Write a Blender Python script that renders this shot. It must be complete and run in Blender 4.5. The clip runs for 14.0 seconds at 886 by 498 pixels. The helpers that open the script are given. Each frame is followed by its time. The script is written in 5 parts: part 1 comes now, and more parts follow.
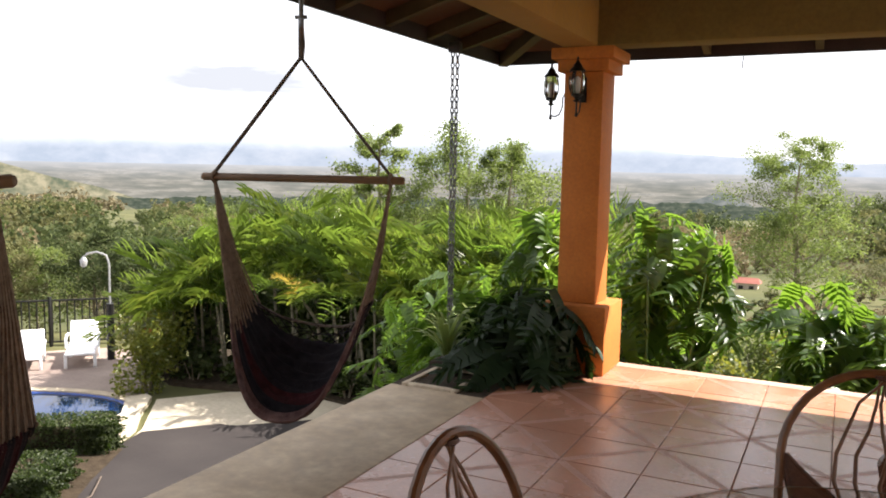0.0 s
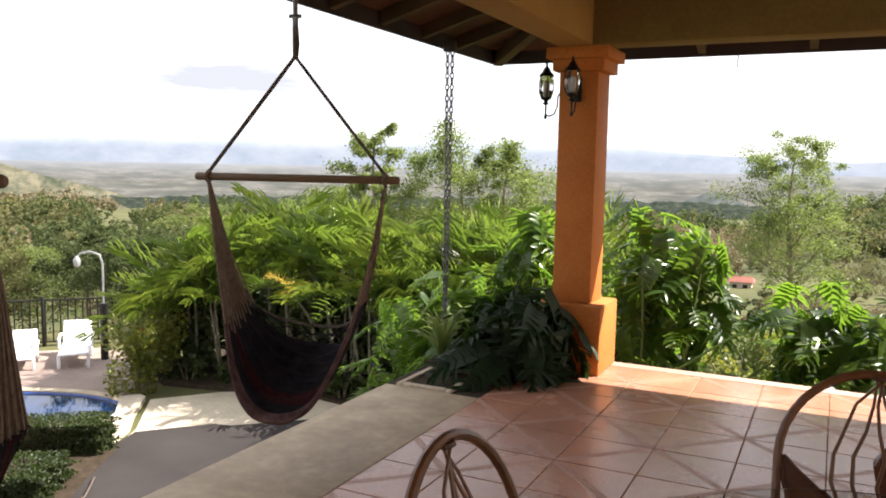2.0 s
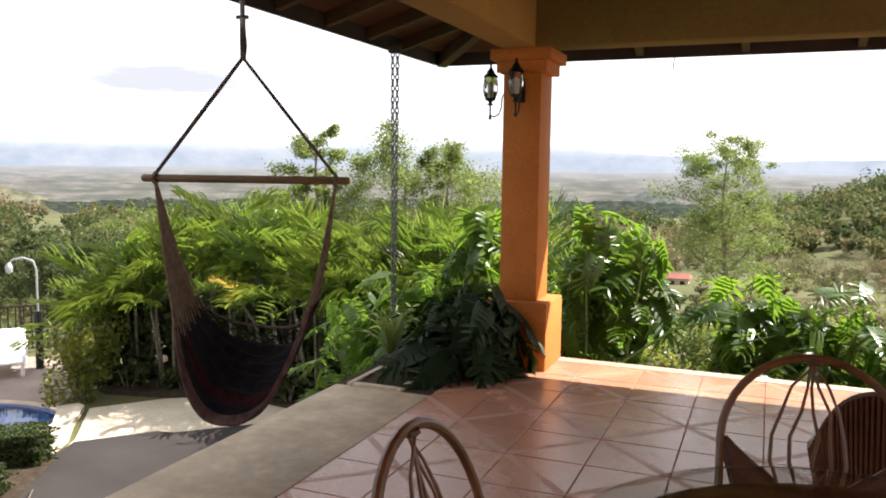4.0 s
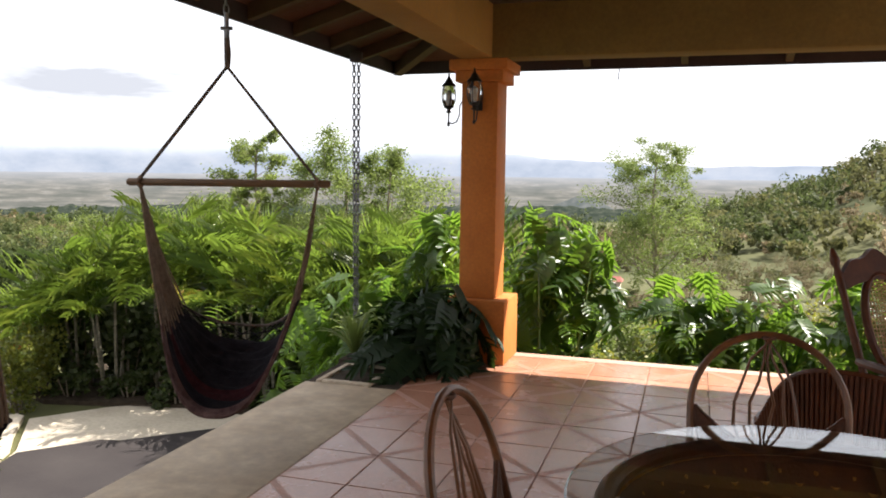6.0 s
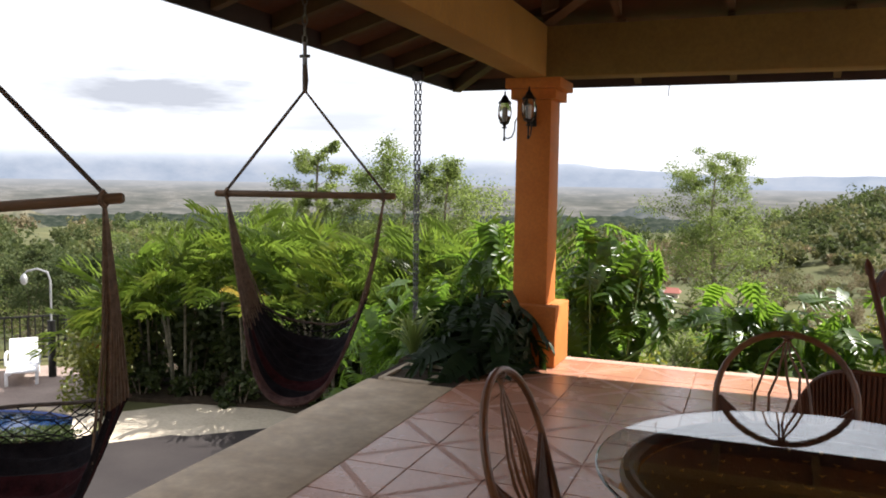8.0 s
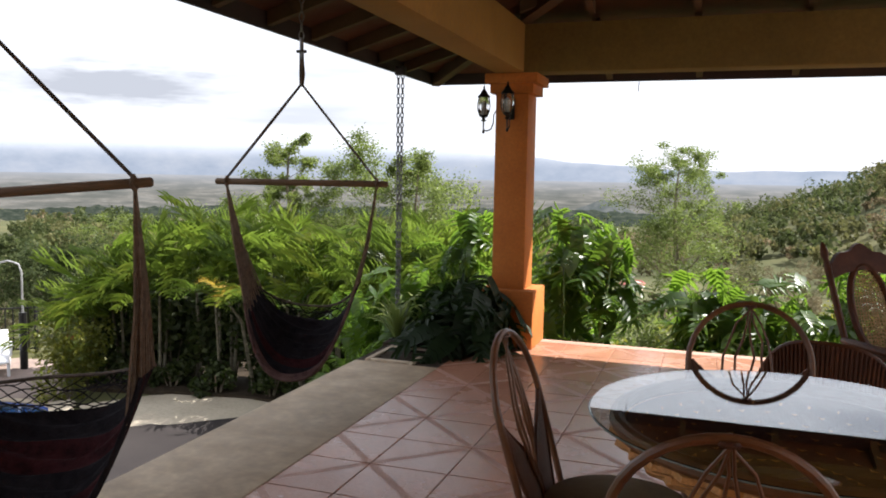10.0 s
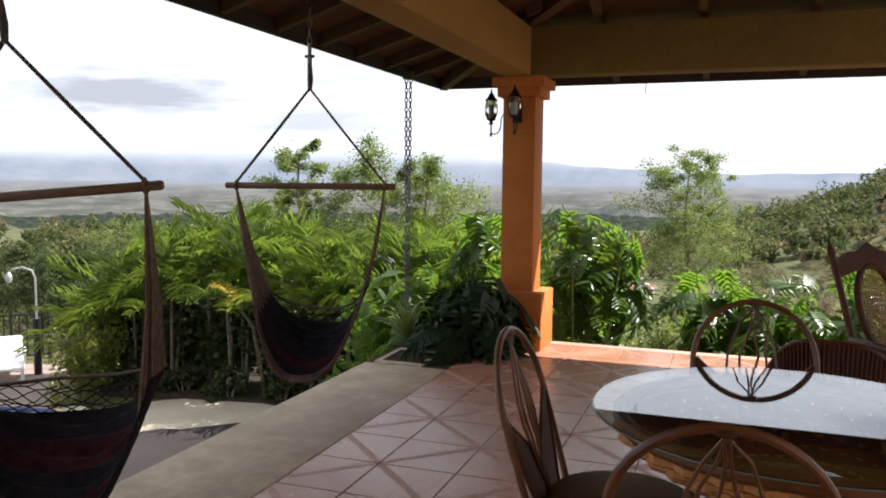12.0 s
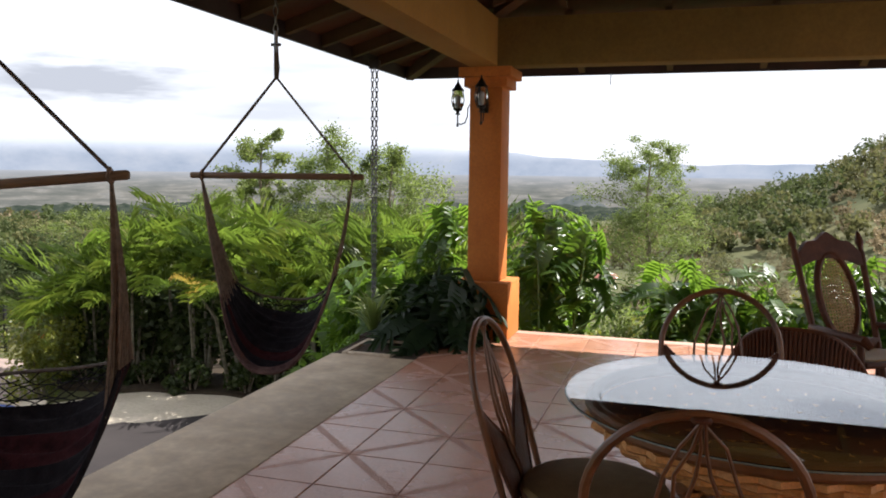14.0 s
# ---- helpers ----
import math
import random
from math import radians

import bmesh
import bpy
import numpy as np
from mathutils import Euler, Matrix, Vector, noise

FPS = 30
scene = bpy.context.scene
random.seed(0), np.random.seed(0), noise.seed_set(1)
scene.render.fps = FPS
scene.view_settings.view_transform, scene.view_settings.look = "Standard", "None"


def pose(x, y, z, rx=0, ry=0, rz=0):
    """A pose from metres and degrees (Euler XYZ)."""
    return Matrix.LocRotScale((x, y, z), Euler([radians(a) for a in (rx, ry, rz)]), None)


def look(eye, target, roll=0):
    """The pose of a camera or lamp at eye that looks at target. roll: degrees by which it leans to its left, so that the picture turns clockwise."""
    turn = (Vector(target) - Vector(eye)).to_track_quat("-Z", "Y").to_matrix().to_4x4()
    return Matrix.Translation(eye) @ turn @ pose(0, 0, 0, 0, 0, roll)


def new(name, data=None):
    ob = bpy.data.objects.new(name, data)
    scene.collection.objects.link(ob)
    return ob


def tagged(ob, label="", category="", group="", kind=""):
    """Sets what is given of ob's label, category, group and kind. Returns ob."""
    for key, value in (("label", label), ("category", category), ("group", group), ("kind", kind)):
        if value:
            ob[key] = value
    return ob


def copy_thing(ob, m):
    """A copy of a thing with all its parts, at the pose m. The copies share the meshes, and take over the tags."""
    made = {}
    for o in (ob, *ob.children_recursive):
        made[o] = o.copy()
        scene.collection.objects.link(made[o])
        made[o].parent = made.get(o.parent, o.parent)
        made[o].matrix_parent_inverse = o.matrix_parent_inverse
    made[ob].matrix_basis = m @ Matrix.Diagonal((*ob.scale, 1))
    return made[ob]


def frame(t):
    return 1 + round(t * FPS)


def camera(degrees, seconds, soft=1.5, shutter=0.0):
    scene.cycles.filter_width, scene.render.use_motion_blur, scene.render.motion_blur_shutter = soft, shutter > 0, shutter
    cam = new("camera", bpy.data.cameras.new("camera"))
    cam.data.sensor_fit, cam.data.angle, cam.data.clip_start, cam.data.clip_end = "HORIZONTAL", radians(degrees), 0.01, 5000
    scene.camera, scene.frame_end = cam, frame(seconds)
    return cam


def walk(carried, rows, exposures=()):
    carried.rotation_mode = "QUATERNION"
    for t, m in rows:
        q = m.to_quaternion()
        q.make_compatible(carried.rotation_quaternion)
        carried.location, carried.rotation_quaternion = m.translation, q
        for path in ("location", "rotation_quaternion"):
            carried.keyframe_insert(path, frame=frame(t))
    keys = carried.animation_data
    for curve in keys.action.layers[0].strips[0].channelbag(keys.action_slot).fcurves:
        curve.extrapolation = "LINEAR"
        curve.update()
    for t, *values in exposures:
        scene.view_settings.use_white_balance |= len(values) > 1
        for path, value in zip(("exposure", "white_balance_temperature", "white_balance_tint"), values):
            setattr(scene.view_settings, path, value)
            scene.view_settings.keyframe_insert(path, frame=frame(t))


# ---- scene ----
cam = camera(58.1, 14.0, soft=1.85)
PATH = [
    (0, (1.668, -5.563, 1.43), (0.777, -3.784, 1.221), 1.1),
    (0.5, (1.659, -5.555, 1.433), (0.776, -3.776, 1.202), 1.1),
    (1, (1.648, -5.567, 1.436), (0.69, -3.825, 1.214), 0.9),
    (1.5, (1.65, -5.562, 1.435), (0.691, -3.823, 1.2), 0.9),
    (2, (1.659, -5.552, 1.433), (0.781, -3.768, 1.222), 1.1),
    (2.5, (1.657, -5.555, 1.432), (0.853, -3.736, 1.223), 1.0),
    (3, (1.657, -5.583, 1.44), (0.895, -3.746, 1.232), 0.6),
    (5.5, (1.582, -5.75, 1.402), (0.866, -3.894, 1.198), 1.4),
    (6, (1.551, -5.919, 1.417), (0.957, -4.019, 1.227), 0.7),
    (6.5, (1.579, -5.994, 1.42), (0.99, -4.09, 1.256), 0.4),
    (7, (1.627, -6.074, 1.423), (1.045, -4.167, 1.272), -0.8),
    (7.5, (1.65, -6.163, 1.412), (0.977, -4.289, 1.225), -0.2),
    (8, (1.665, -6.267, 1.439), (0.939, -4.411, 1.27), 0.9),
    (8.5, (1.625, -6.372, 1.399), (0.941, -4.501, 1.217), 0.4),
    (11, (1.681, -6.621, 1.415), (1.039, -4.735, 1.24), 1.1),
    (11.5, (1.698, -6.591, 1.389), (1.021, -4.716, 1.225), 1.6),
    (12, (1.674, -6.612, 1.395), (1.003, -4.736, 1.224), 0.6),
    (12.5, (1.659, -6.612, 1.397), (1.025, -4.724, 1.22), 0.7),
    (13, (1.65, -6.604, 1.39), (1.04, -4.708, 1.214), 0.6),
    (13.5, (1.647, -6.613, 1.389), (1.044, -4.714, 1.212), 0.6),
    (14, (1.645, -6.62, 1.394), (1.062, -4.717, 1.2), 0.7),
]
EXPOSURES = [(0.0, 1.78, 6350, 13), (3.0, 1.78, 6350, 13), (5.5, 1.73, 6300, 13), (7.0, 1.48, 6200, 13), (14.0, 1.38, 6050, 13)]
walk(cam, [(t, look(eye, target, roll)) for t, eye, target, roll in PATH], EXPOSURES)

# ---- world, sun ----
SUN_AZ, SUN_EL = radians(52), radians(45.7)
to_sun = Vector((math.sin(SUN_AZ) * math.cos(SUN_EL), math.cos(SUN_AZ) * math.cos(SUN_EL), math.sin(SUN_EL)))
world = bpy.data.worlds.new("sky")
scene.world = world
world.use_nodes = True
wn, wl = world.node_tree.nodes, world.node_tree.links
wn.clear()
w_out = wn.new("ShaderNodeOutputWorld")
w_bg = wn.new("ShaderNodeBackground")
w_sky = wn.new("ShaderNodeTexSky")
w_sky.sky_type = "NISHITA"
w_sky.sun_disc = False
w_sky.sun_elevation, w_sky.sun_rotation = SUN_EL, SUN_AZ
w_sky.dust_density = 2.0
w_co = wn.new("ShaderNodeTexCoord")
w_map = wn.new("ShaderNodeMapping")
w_map.inputs["Scale"].default_value = (2.2, 2.2, 14.0)
w_noise = wn.new("ShaderNodeTexNoise")
w_noise.inputs["Scale"].default_value, w_noise.inputs["Detail"].default_value = 1.6, 7
w_ramp = wn.new("ShaderNodeValToRGB")
w_ramp.color_ramp.elements[0].position, w_ramp.color_ramp.elements[0].color = 0.30, (6.6, 6.7, 6.9, 1)
w_ramp.color_ramp.elements[1].position, w_ramp.color_ramp.elements[1].color = 0.50, (9.5, 9.5, 9.5, 1)
w_mix = wn.new("ShaderNodeMix")
w_mix.data_type = "RGBA"
w_mix.inputs[0].default_value = 0.85
wl.new(w_co.outputs["Generated"], w_map.inputs["Vector"])
wl.new(w_map.outputs[0], w_noise.inputs["Vector"])
wl.new(w_noise.outputs[0], w_ramp.inputs[0])
wl.new(w_sky.outputs[0], w_mix.inputs[6])
wl.new(w_ramp.outputs[0], w_mix.inputs[7])
# a long grey cloud over the far range
w_rot = wn.new("ShaderNodeMapping")
w_rot.inputs["Rotation"].default_value = (0, 0, radians(-41))
w_fit = wn.new("ShaderNodeMapping")
w_fit.inputs["Scale"].default_value = (6.2, 0.0, 34.0)
w_fit.inputs["Location"].default_value = (0, 0, -3.3)
w_rag = wn.new("ShaderNodeTexNoise")
w_rag.inputs["Scale"].default_value, w_rag.inputs["Detail"].default_value = 2.6, 6
w_sum = wn.new("ShaderNodeVectorMath")
w_sum.operation = "MULTIPLY_ADD"
w_sum.inputs[1].default_value = (0.9, 0, 1.6)
w_off = wn.new("ShaderNodeVectorMath")
w_off.operation = "SUBTRACT"
w_off.inputs[1].default_value = (0.45, 0, 0.8)
w_ball = wn.new("ShaderNodeTexGradient")
w_ball.gradient_type = "SPHERICAL"
w_edge = wn.new("ShaderNodeMapRange")
w_edge.inputs["From Min"].default_value, w_edge.inputs["From Max"].default_value = 0.02, 0.60
w_edge.inputs["To Max"].default_value = 0.8
w_cloud = wn.new("ShaderNodeMix")
w_cloud.data_type = "RGBA"
w_cloud.inputs[7].default_value = (3.7, 3.85, 4.15, 1)
wl.new(w_co.outputs["Generated"], w_rot.inputs["Vector"])
wl.new(w_rot.outputs[0], w_fit.inputs["Vector"])
wl.new(w_fit.outputs[0], w_rag.inputs["Vector"])
wl.new(w_rag.outputs["Color"], w_sum.inputs[0])
wl.new(w_fit.outputs[0], w_sum.inputs[2])
wl.new(w_sum.outputs[0], w_off.inputs[0])
wl.new(w_off.outputs[0], w_ball.inputs["Vector"])
wl.new(w_ball.outputs["Fac"], w_edge.inputs[0])
wl.new(w_edge.outputs[0], w_cloud.inputs[0])
wl.new(w_mix.outputs[2], w_cloud.inputs[6])
wl.new(w_cloud.outputs[2], w_bg.inputs[0])
w_bg.inputs[1].default_value = 0.0545
wl.new(w_bg.outputs[0], w_out.inputs[0])

sun = new("sun", bpy.data.lights.new("sun", "SUN"))
sun.data.energy, sun.data.angle, sun.data.color = 5.0, radians(0.5), (1.0, 0.93, 0.82)
sun.matrix_world = look(to_sun * 60, (0, 0, 0))


# ---- materials ----
def shader(name, rough=0.7, spec=0.5, metal=0.0):
    m = bpy.data.materials.new(name)
    m.use_nodes = True
    nt = m.node_tree
    b = nt.nodes["Principled BSDF"]
    b.inputs["Roughness"].default_value, b.inputs["Metallic"].default_value = rough, metal
    b.inputs["Specular IOR Level"].default_value = spec
    return m, nt, b


def node(nt, kind, **values):
    n = nt.nodes.new(kind)
    for key, value in values.items():
        n.inputs[key.replace("_", " ")].default_value = value
    return n


def ramp(nt, source, stops):
    r = nt.nodes.new("ShaderNodeValToRGB")
    e = r.color_ramp.elements
    while len(e) < len(stops):
        e.new(0.5)
    for item, (at, col) in zip(e, stops):
        item.position, item.color = at, (*col, 1)
    nt.links.new(source, r.inputs[0])
    return r


def mixed(nt, a, b, factor, mode="MIX"):
    m = nt.nodes.new("ShaderNodeMix")
    m.data_type, m.blend_type = "RGBA", mode
    for socket, value in ((m.inputs[6], a), (m.inputs[7], b), (m.inputs[0], factor)):
        if isinstance(value, (int, float)):
            socket.default_value = value
        elif isinstance(value, tuple):
            socket.default_value = (*value, 1)
        else:
            nt.links.new(value, socket)
    return m.outputs[2]


def coords(nt, scale=(1, 1, 1), kind="Object"):
    c, m = nt.nodes.new("ShaderNodeTexCoord"), nt.nodes.new("ShaderNodeMapping")
    m.inputs["Scale"].default_value = scale
    nt.links.new(c.outputs[kind], m.inputs[0])
    return m.outputs[0]


def noise_of(nt, vec, scale, detail=5, rough=0.6):
    n = node(nt, "ShaderNodeTexNoise", Scale=scale, Detail=detail, Roughness=rough)
    if vec is not None:
        nt.links.new(vec, n.inputs["Vector"])
    return n.outputs[0]


def bump(nt, b, height, strength=0.3, distance=0.01):
    k = node(nt, "ShaderNodeBump", Strength=strength, Distance=distance)
    nt.links.new(height, k.inputs["Height"])
    nt.links.new(k.outputs[0], b.inputs["Normal"])


def plain(name, low, high, scale=6.0, rough=0.7, spec=0.4, metal=0.0, relief=0.25, depth=0.006, stretch=(1, 1, 1), fine=60.0, vary=0.0):
    """A surface with large stains and a fine grain between two colours."""
    m, nt, b = shader(name, rough, spec, metal)
    vec = coords(nt, stretch)
    big, small = noise_of(nt, vec, scale, 6), noise_of(nt, vec, fine, 4)
    col = ramp(nt, big, ((0.3, low), (0.7, high))).outputs[0]
    col = mixed(nt, col, ramp(nt, small, ((0.3, (0.72, 0.72, 0.72)), (0.7, (1.12, 1.12, 1.12)))).outputs[0], 0.6, "MULTIPLY")
    if vary:
        info = nt.nodes.new("ShaderNodeObjectInfo")
        col = mixed(nt, col, ramp(nt, info.outputs["Random"], ((0.0, (1 - vary,) * 3), (1.0, (1 + vary,) * 3))).outputs[0], 1.0, "MULTIPLY")
    nt.links.new(col, b.inputs["Base Color"])
    r = ramp(nt, small, ((0.2, (rough * 0.8,) * 3), (0.8, (min(1, rough * 1.2),) * 3)))
    nt.links.new(r.outputs[0], b.inputs["Roughness"])
    bump(nt, b, small, relief, depth)
    return m


def leafy(name, dark, light, rough=0.45, through_light=0.4, tint=(0.28, 0.42, 0.04), spec=0.4, wide=0.4, low=(0.75, 0.8, 0.75), high=(1.25, 1.15, 1.05)):
    """Foliage: a glossy leaf that lets light through."""
    m, nt, b = shader(name, rough, spec)
    geo = nt.nodes.new("ShaderNodeNewGeometry")
    info = nt.nodes.new("ShaderNodeObjectInfo")
    col = ramp(nt, geo.outputs["Random Per Island"], ((0.0, dark), (1.0, light))).outputs[0]
    wide_noise = noise_of(nt, geo.outputs["Position"], wide, 3)
    col = mixed(nt, col, ramp(nt, wide_noise, ((0.3, (0.6, 0.65, 0.6)), (0.7, (1.35, 1.25, 1.1)))).outputs[0], 1.0, "MULTIPLY")
    col = mixed(nt, col, ramp(nt, info.outputs["Random"], ((0, low), (0.8, tuple(0.5 * (p + q) for p, q in zip(low, high))), (1, high))).outputs[0], 1.0, "MULTIPLY")
    nt.links.new(col, b.inputs["Base Color"])
    t = nt.nodes.new("ShaderNodeBsdfTranslucent")
    nt.links.new(mixed(nt, col, tint, 0.6), t.inputs["Color"])
    mix = nt.nodes.new("ShaderNodeMixShader")
    mix.inputs[0].default_value = through_light
    nt.links.new(b.outputs[0], mix.inputs[1])
    nt.links.new(t.outputs[0], mix.inputs[2])
    nt.links.new(mix.outputs[0], nt.nodes["Material Output"].inputs["Surface"])
    return m


M_ORANGE = plain("orange_plaster", (0.42, 0.135, 0.026), (0.53, 0.185, 0.037), 3.0, 0.75, 0.3, relief=0.35, depth=0.004, fine=45)
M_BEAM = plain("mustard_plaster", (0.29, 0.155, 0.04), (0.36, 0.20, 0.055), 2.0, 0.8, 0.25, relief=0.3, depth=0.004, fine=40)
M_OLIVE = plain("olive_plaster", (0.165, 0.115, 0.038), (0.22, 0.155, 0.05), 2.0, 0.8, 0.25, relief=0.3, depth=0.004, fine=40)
M_RAFTER = plain("stained_rafter_wood", (0.075, 0.050, 0.030), (0.125, 0.083, 0.046), 2.0, 0.6, 0.3, stretch=(1, 1, 1), fine=30)
M_CEIL = plain("reddish_ceiling_boards", (0.085, 0.038, 0.021), (0.145, 0.063, 0.033), 2.5, 0.6, 0.3, fine=25)
M_FASCIA = plain("dark_fascia_board", (0.03, 0.025, 0.03), (0.06, 0.045, 0.05), 2.5, 0.55, 0.3)
M_ROOF = plain("clay_roof", (0.3, 0.12, 0.07), (0.42, 0.18, 0.1), 2.0, 0.8)
M_WALL = plain("ochre_house_wall", (0.52, 0.30, 0.12), (0.6, 0.36, 0.15), 1.5, 0.8, 0.3)
M_CONCRETE = plain("smooth_grey_concrete", (0.29, 0.215, 0.135), (0.46, 0.355, 0.235), 4.0, 0.65, 0.3, relief=0.4, fine=16)
M_PALE = plain("cream_concrete_paving", (0.42, 0.355, 0.27), (0.56, 0.49, 0.38), 0.9, 0.85, 0.2, relief=0.4, fine=18)
# shadowed tone of the cream paving, painted as a colour
M_SHADOW_PAVING = plain("painted_shadow_paving", (0.027, 0.023, 0.023), (0.044, 0.038, 0.036), 0.7, 0.9, 0.15, relief=0.3, fine=20)
M_DECKSTONE = plain("pool_deck_paving", (0.20, 0.15, 0.13), (0.34, 0.27, 0.23), 0.8, 0.85, 0.2, relief=0.4, fine=15)
M_STONE = plain("planter_concrete", (0.38, 0.31, 0.22), (0.55, 0.46, 0.34), 5.0, 0.85, 0.2, relief=0.5, fine=30)
M_SOIL = plain("dark_soil", (0.03, 0.022, 0.015), (0.06, 0.045, 0.03), 8.0, 0.95, 0.1, relief=0.8, depth=0.02, fine=20)
M_GROUND = plain("dry_grass_ground", (0.050, 0.060, 0.024), (0.115, 0.110, 0.050), 0.05, 0.95, 0.1, relief=0.3, fine=1.5)
M_IRON = plain("black_wrought_iron", (0.012, 0.012, 0.012), (0.03, 0.028, 0.026), 20, 0.45, 0.5, 0.6, relief=0.3)
M_STEEL = plain("weathered_chain_steel", (0.10, 0.10, 0.11), (0.26, 0.26, 0.27), 30, 0.45, 0.5, 0.9, relief=0.2)
M_GREYPOST = plain("galvanised_post", (0.30, 0.30, 0.30), (0.42, 0.42, 0.42), 10, 0.4, 0.5, 0.4)
M_WHITE = plain("white_plastic", (0.74, 0.74, 0.76), (0.82, 0.82, 0.83), 6, 0.45, 0.4, relief=0.05)
M_RATTAN = plain("brown_rattan_cane", (0.085, 0.034, 0.013), (0.215, 0.09, 0.034), 7, 0.38, 0.5, relief=0.3, depth=0.003, fine=80)
M_WICKER = plain("woven_dark_wicker", (0.065, 0.024, 0.012), (0.13, 0.052, 0.025), 25, 0.5, 0.4, relief=0.7, depth=0.006, fine=110)
M_WEAVE = plain("honey_woven_wicker", (0.46, 0.20, 0.05), (0.66, 0.33, 0.10), 30, 0.5, 0.4, relief=0.6, depth=0.006, fine=120)
M_CUSHION = plain("tan_seat_cushion", (0.17, 0.115, 0.05), (0.23, 0.16, 0.075), 9, 0.9, 0.15, relief=0.4, depth=0.003, fine=150)
M_CARVED = plain("carved_mahogany", (0.055, 0.018, 0.007), (0.12, 0.042, 0.016), 6, 0.45, 0.25, relief=0.25, fine=40)
M_CANE = plain("pale_cane_webbing", (0.30, 0.20, 0.09), (0.42, 0.29, 0.14), 40, 0.6, 0.3, relief=0.6, fine=140)
M_BAR = plain("weathered_wood_bar", (0.11, 0.065, 0.035), (0.20, 0.125, 0.07), 8, 0.6, 0.3, stretch=(0.3, 3, 3), fine=40)
M_ROPE = plain("twisted_dark_rope", (0.07, 0.055, 0.045), (0.15, 0.12, 0.10), 40, 0.9, 0.1, relief=0.8, fine=160)
M_CORD = plain("tan_cotton_cord", (0.11, 0.078, 0.056), (0.21, 0.15, 0.105), 30, 0.95, 0.1, relief=0.5, fine=120)
M_MAUVE = plain("faded_mauve_cotton_net", (0.055, 0.028, 0.026), (0.15, 0.09, 0.08), 14, 0.95, 0.1, relief=1.0, depth=0.012, fine=90)
M_MAROON = plain("maroon_cotton_net", (0.016, 0.005, 0.006), (0.055, 0.014, 0.016), 16, 0.95, 0.1, relief=1.0, depth=0.012, fine=90)
M_NAVY = plain("navy_cotton_net", (0.008, 0.007, 0.009), (0.022, 0.018, 0.021), 16, 0.95, 0.1, relief=1.0, depth=0.012, fine=90)
M_BARK = plain("grey_bark", (0.12, 0.10, 0.07), (0.26, 0.22, 0.16), 8, 0.9, 0.1, relief=0.8, depth=0.02, fine=25)
M_STEM = plain("ringed_palm_stem", (0.06, 0.056, 0.036), (0.18, 0.16, 0.11), 3, 0.6, 0.3, stretch=(1, 1, 6), fine=12)
M_PETIOLE = plain("green_leaf_stalk", (0.05, 0.11, 0.02), (0.10, 0.19, 0.04), 5, 0.4, 0.5)
M_PALM = leafy("palm_leaflets", (0.034, 0.056, 0.013), (0.086, 0.113, 0.024), 0.28, 0.46, (0.28, 0.43, 0.05), 0.5, 1.2, (0.16, 0.24, 0.22), (2.5, 2.15, 1.3))
M_YELLOW = leafy("yellowed_palm_leaflets", (0.46, 0.35, 0.05), (0.62, 0.50, 0.10), 0.5, 0.4, (0.8, 0.55, 0.08))
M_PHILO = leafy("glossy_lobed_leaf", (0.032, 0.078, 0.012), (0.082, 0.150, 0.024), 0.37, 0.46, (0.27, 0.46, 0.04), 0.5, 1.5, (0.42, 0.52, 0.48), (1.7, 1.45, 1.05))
# darker copy of the lobed leaf, with the shade by the column painted in
M_SHADED_LEAF = leafy("shaded_lobed_leaf", (0.007, 0.018, 0.006), (0.018, 0.036, 0.012), 0.55, 0.15, (0.10, 0.2, 0.03), 0.2, 1.5)
M_STRAP = leafy("pale_strap_leaf", (0.10, 0.15, 0.04), (0.22, 0.28, 0.09), 0.4, 0.35, (0.35, 0.45, 0.1), 0.45, 2.0)
M_CROTON = leafy("variegated_shrub_leaf", (0.045, 0.085, 0.012), (0.24, 0.24, 0.04), 0.4, 0.35, (0.42, 0.42, 0.05), 0.5, 2.0)
M_RED = leafy("orange_red_petal", (0.55, 0.06, 0.02), (0.7, 0.12, 0.04), 0.5, 0.35, (0.8, 0.15, 0.05))
# hedge green taken near black, with shade put into the colour
M_SHADED_HEDGE = leafy("shade_dark_hedge_leaf", (0.014, 0.021, 0.007), (0.042, 0.055, 0.015), 0.6, 0.2, (0.15, 0.28, 0.03), 0.3, 2.0)
M_TREE = leafy("tree_leaf", (0.070, 0.100, 0.030), (0.155, 0.190, 0.062), 0.5, 0.46, (0.32, 0.42, 0.09), 0.35, 0.8)
M_WOOD_A = leafy("woodland_green", (0.026, 0.042, 0.018), (0.075, 0.095, 0.040), 0.7, 0.35, (0.12, 0.16, 0.05), 0.2, 0.06)
M_WOOD_B = leafy("woodland_olive", (0.055, 0.068, 0.032), (0.12, 0.128, 0.062), 0.7, 0.35, (0.19, 0.19, 0.07), 0.2, 0.06)
M_WOOD_C = leafy("woodland_dry", (0.13, 0.114, 0.082), (0.225, 0.20, 0.145), 0.8, 0.3, (0.26, 0.2, 0.1), 0.15, 0.06)


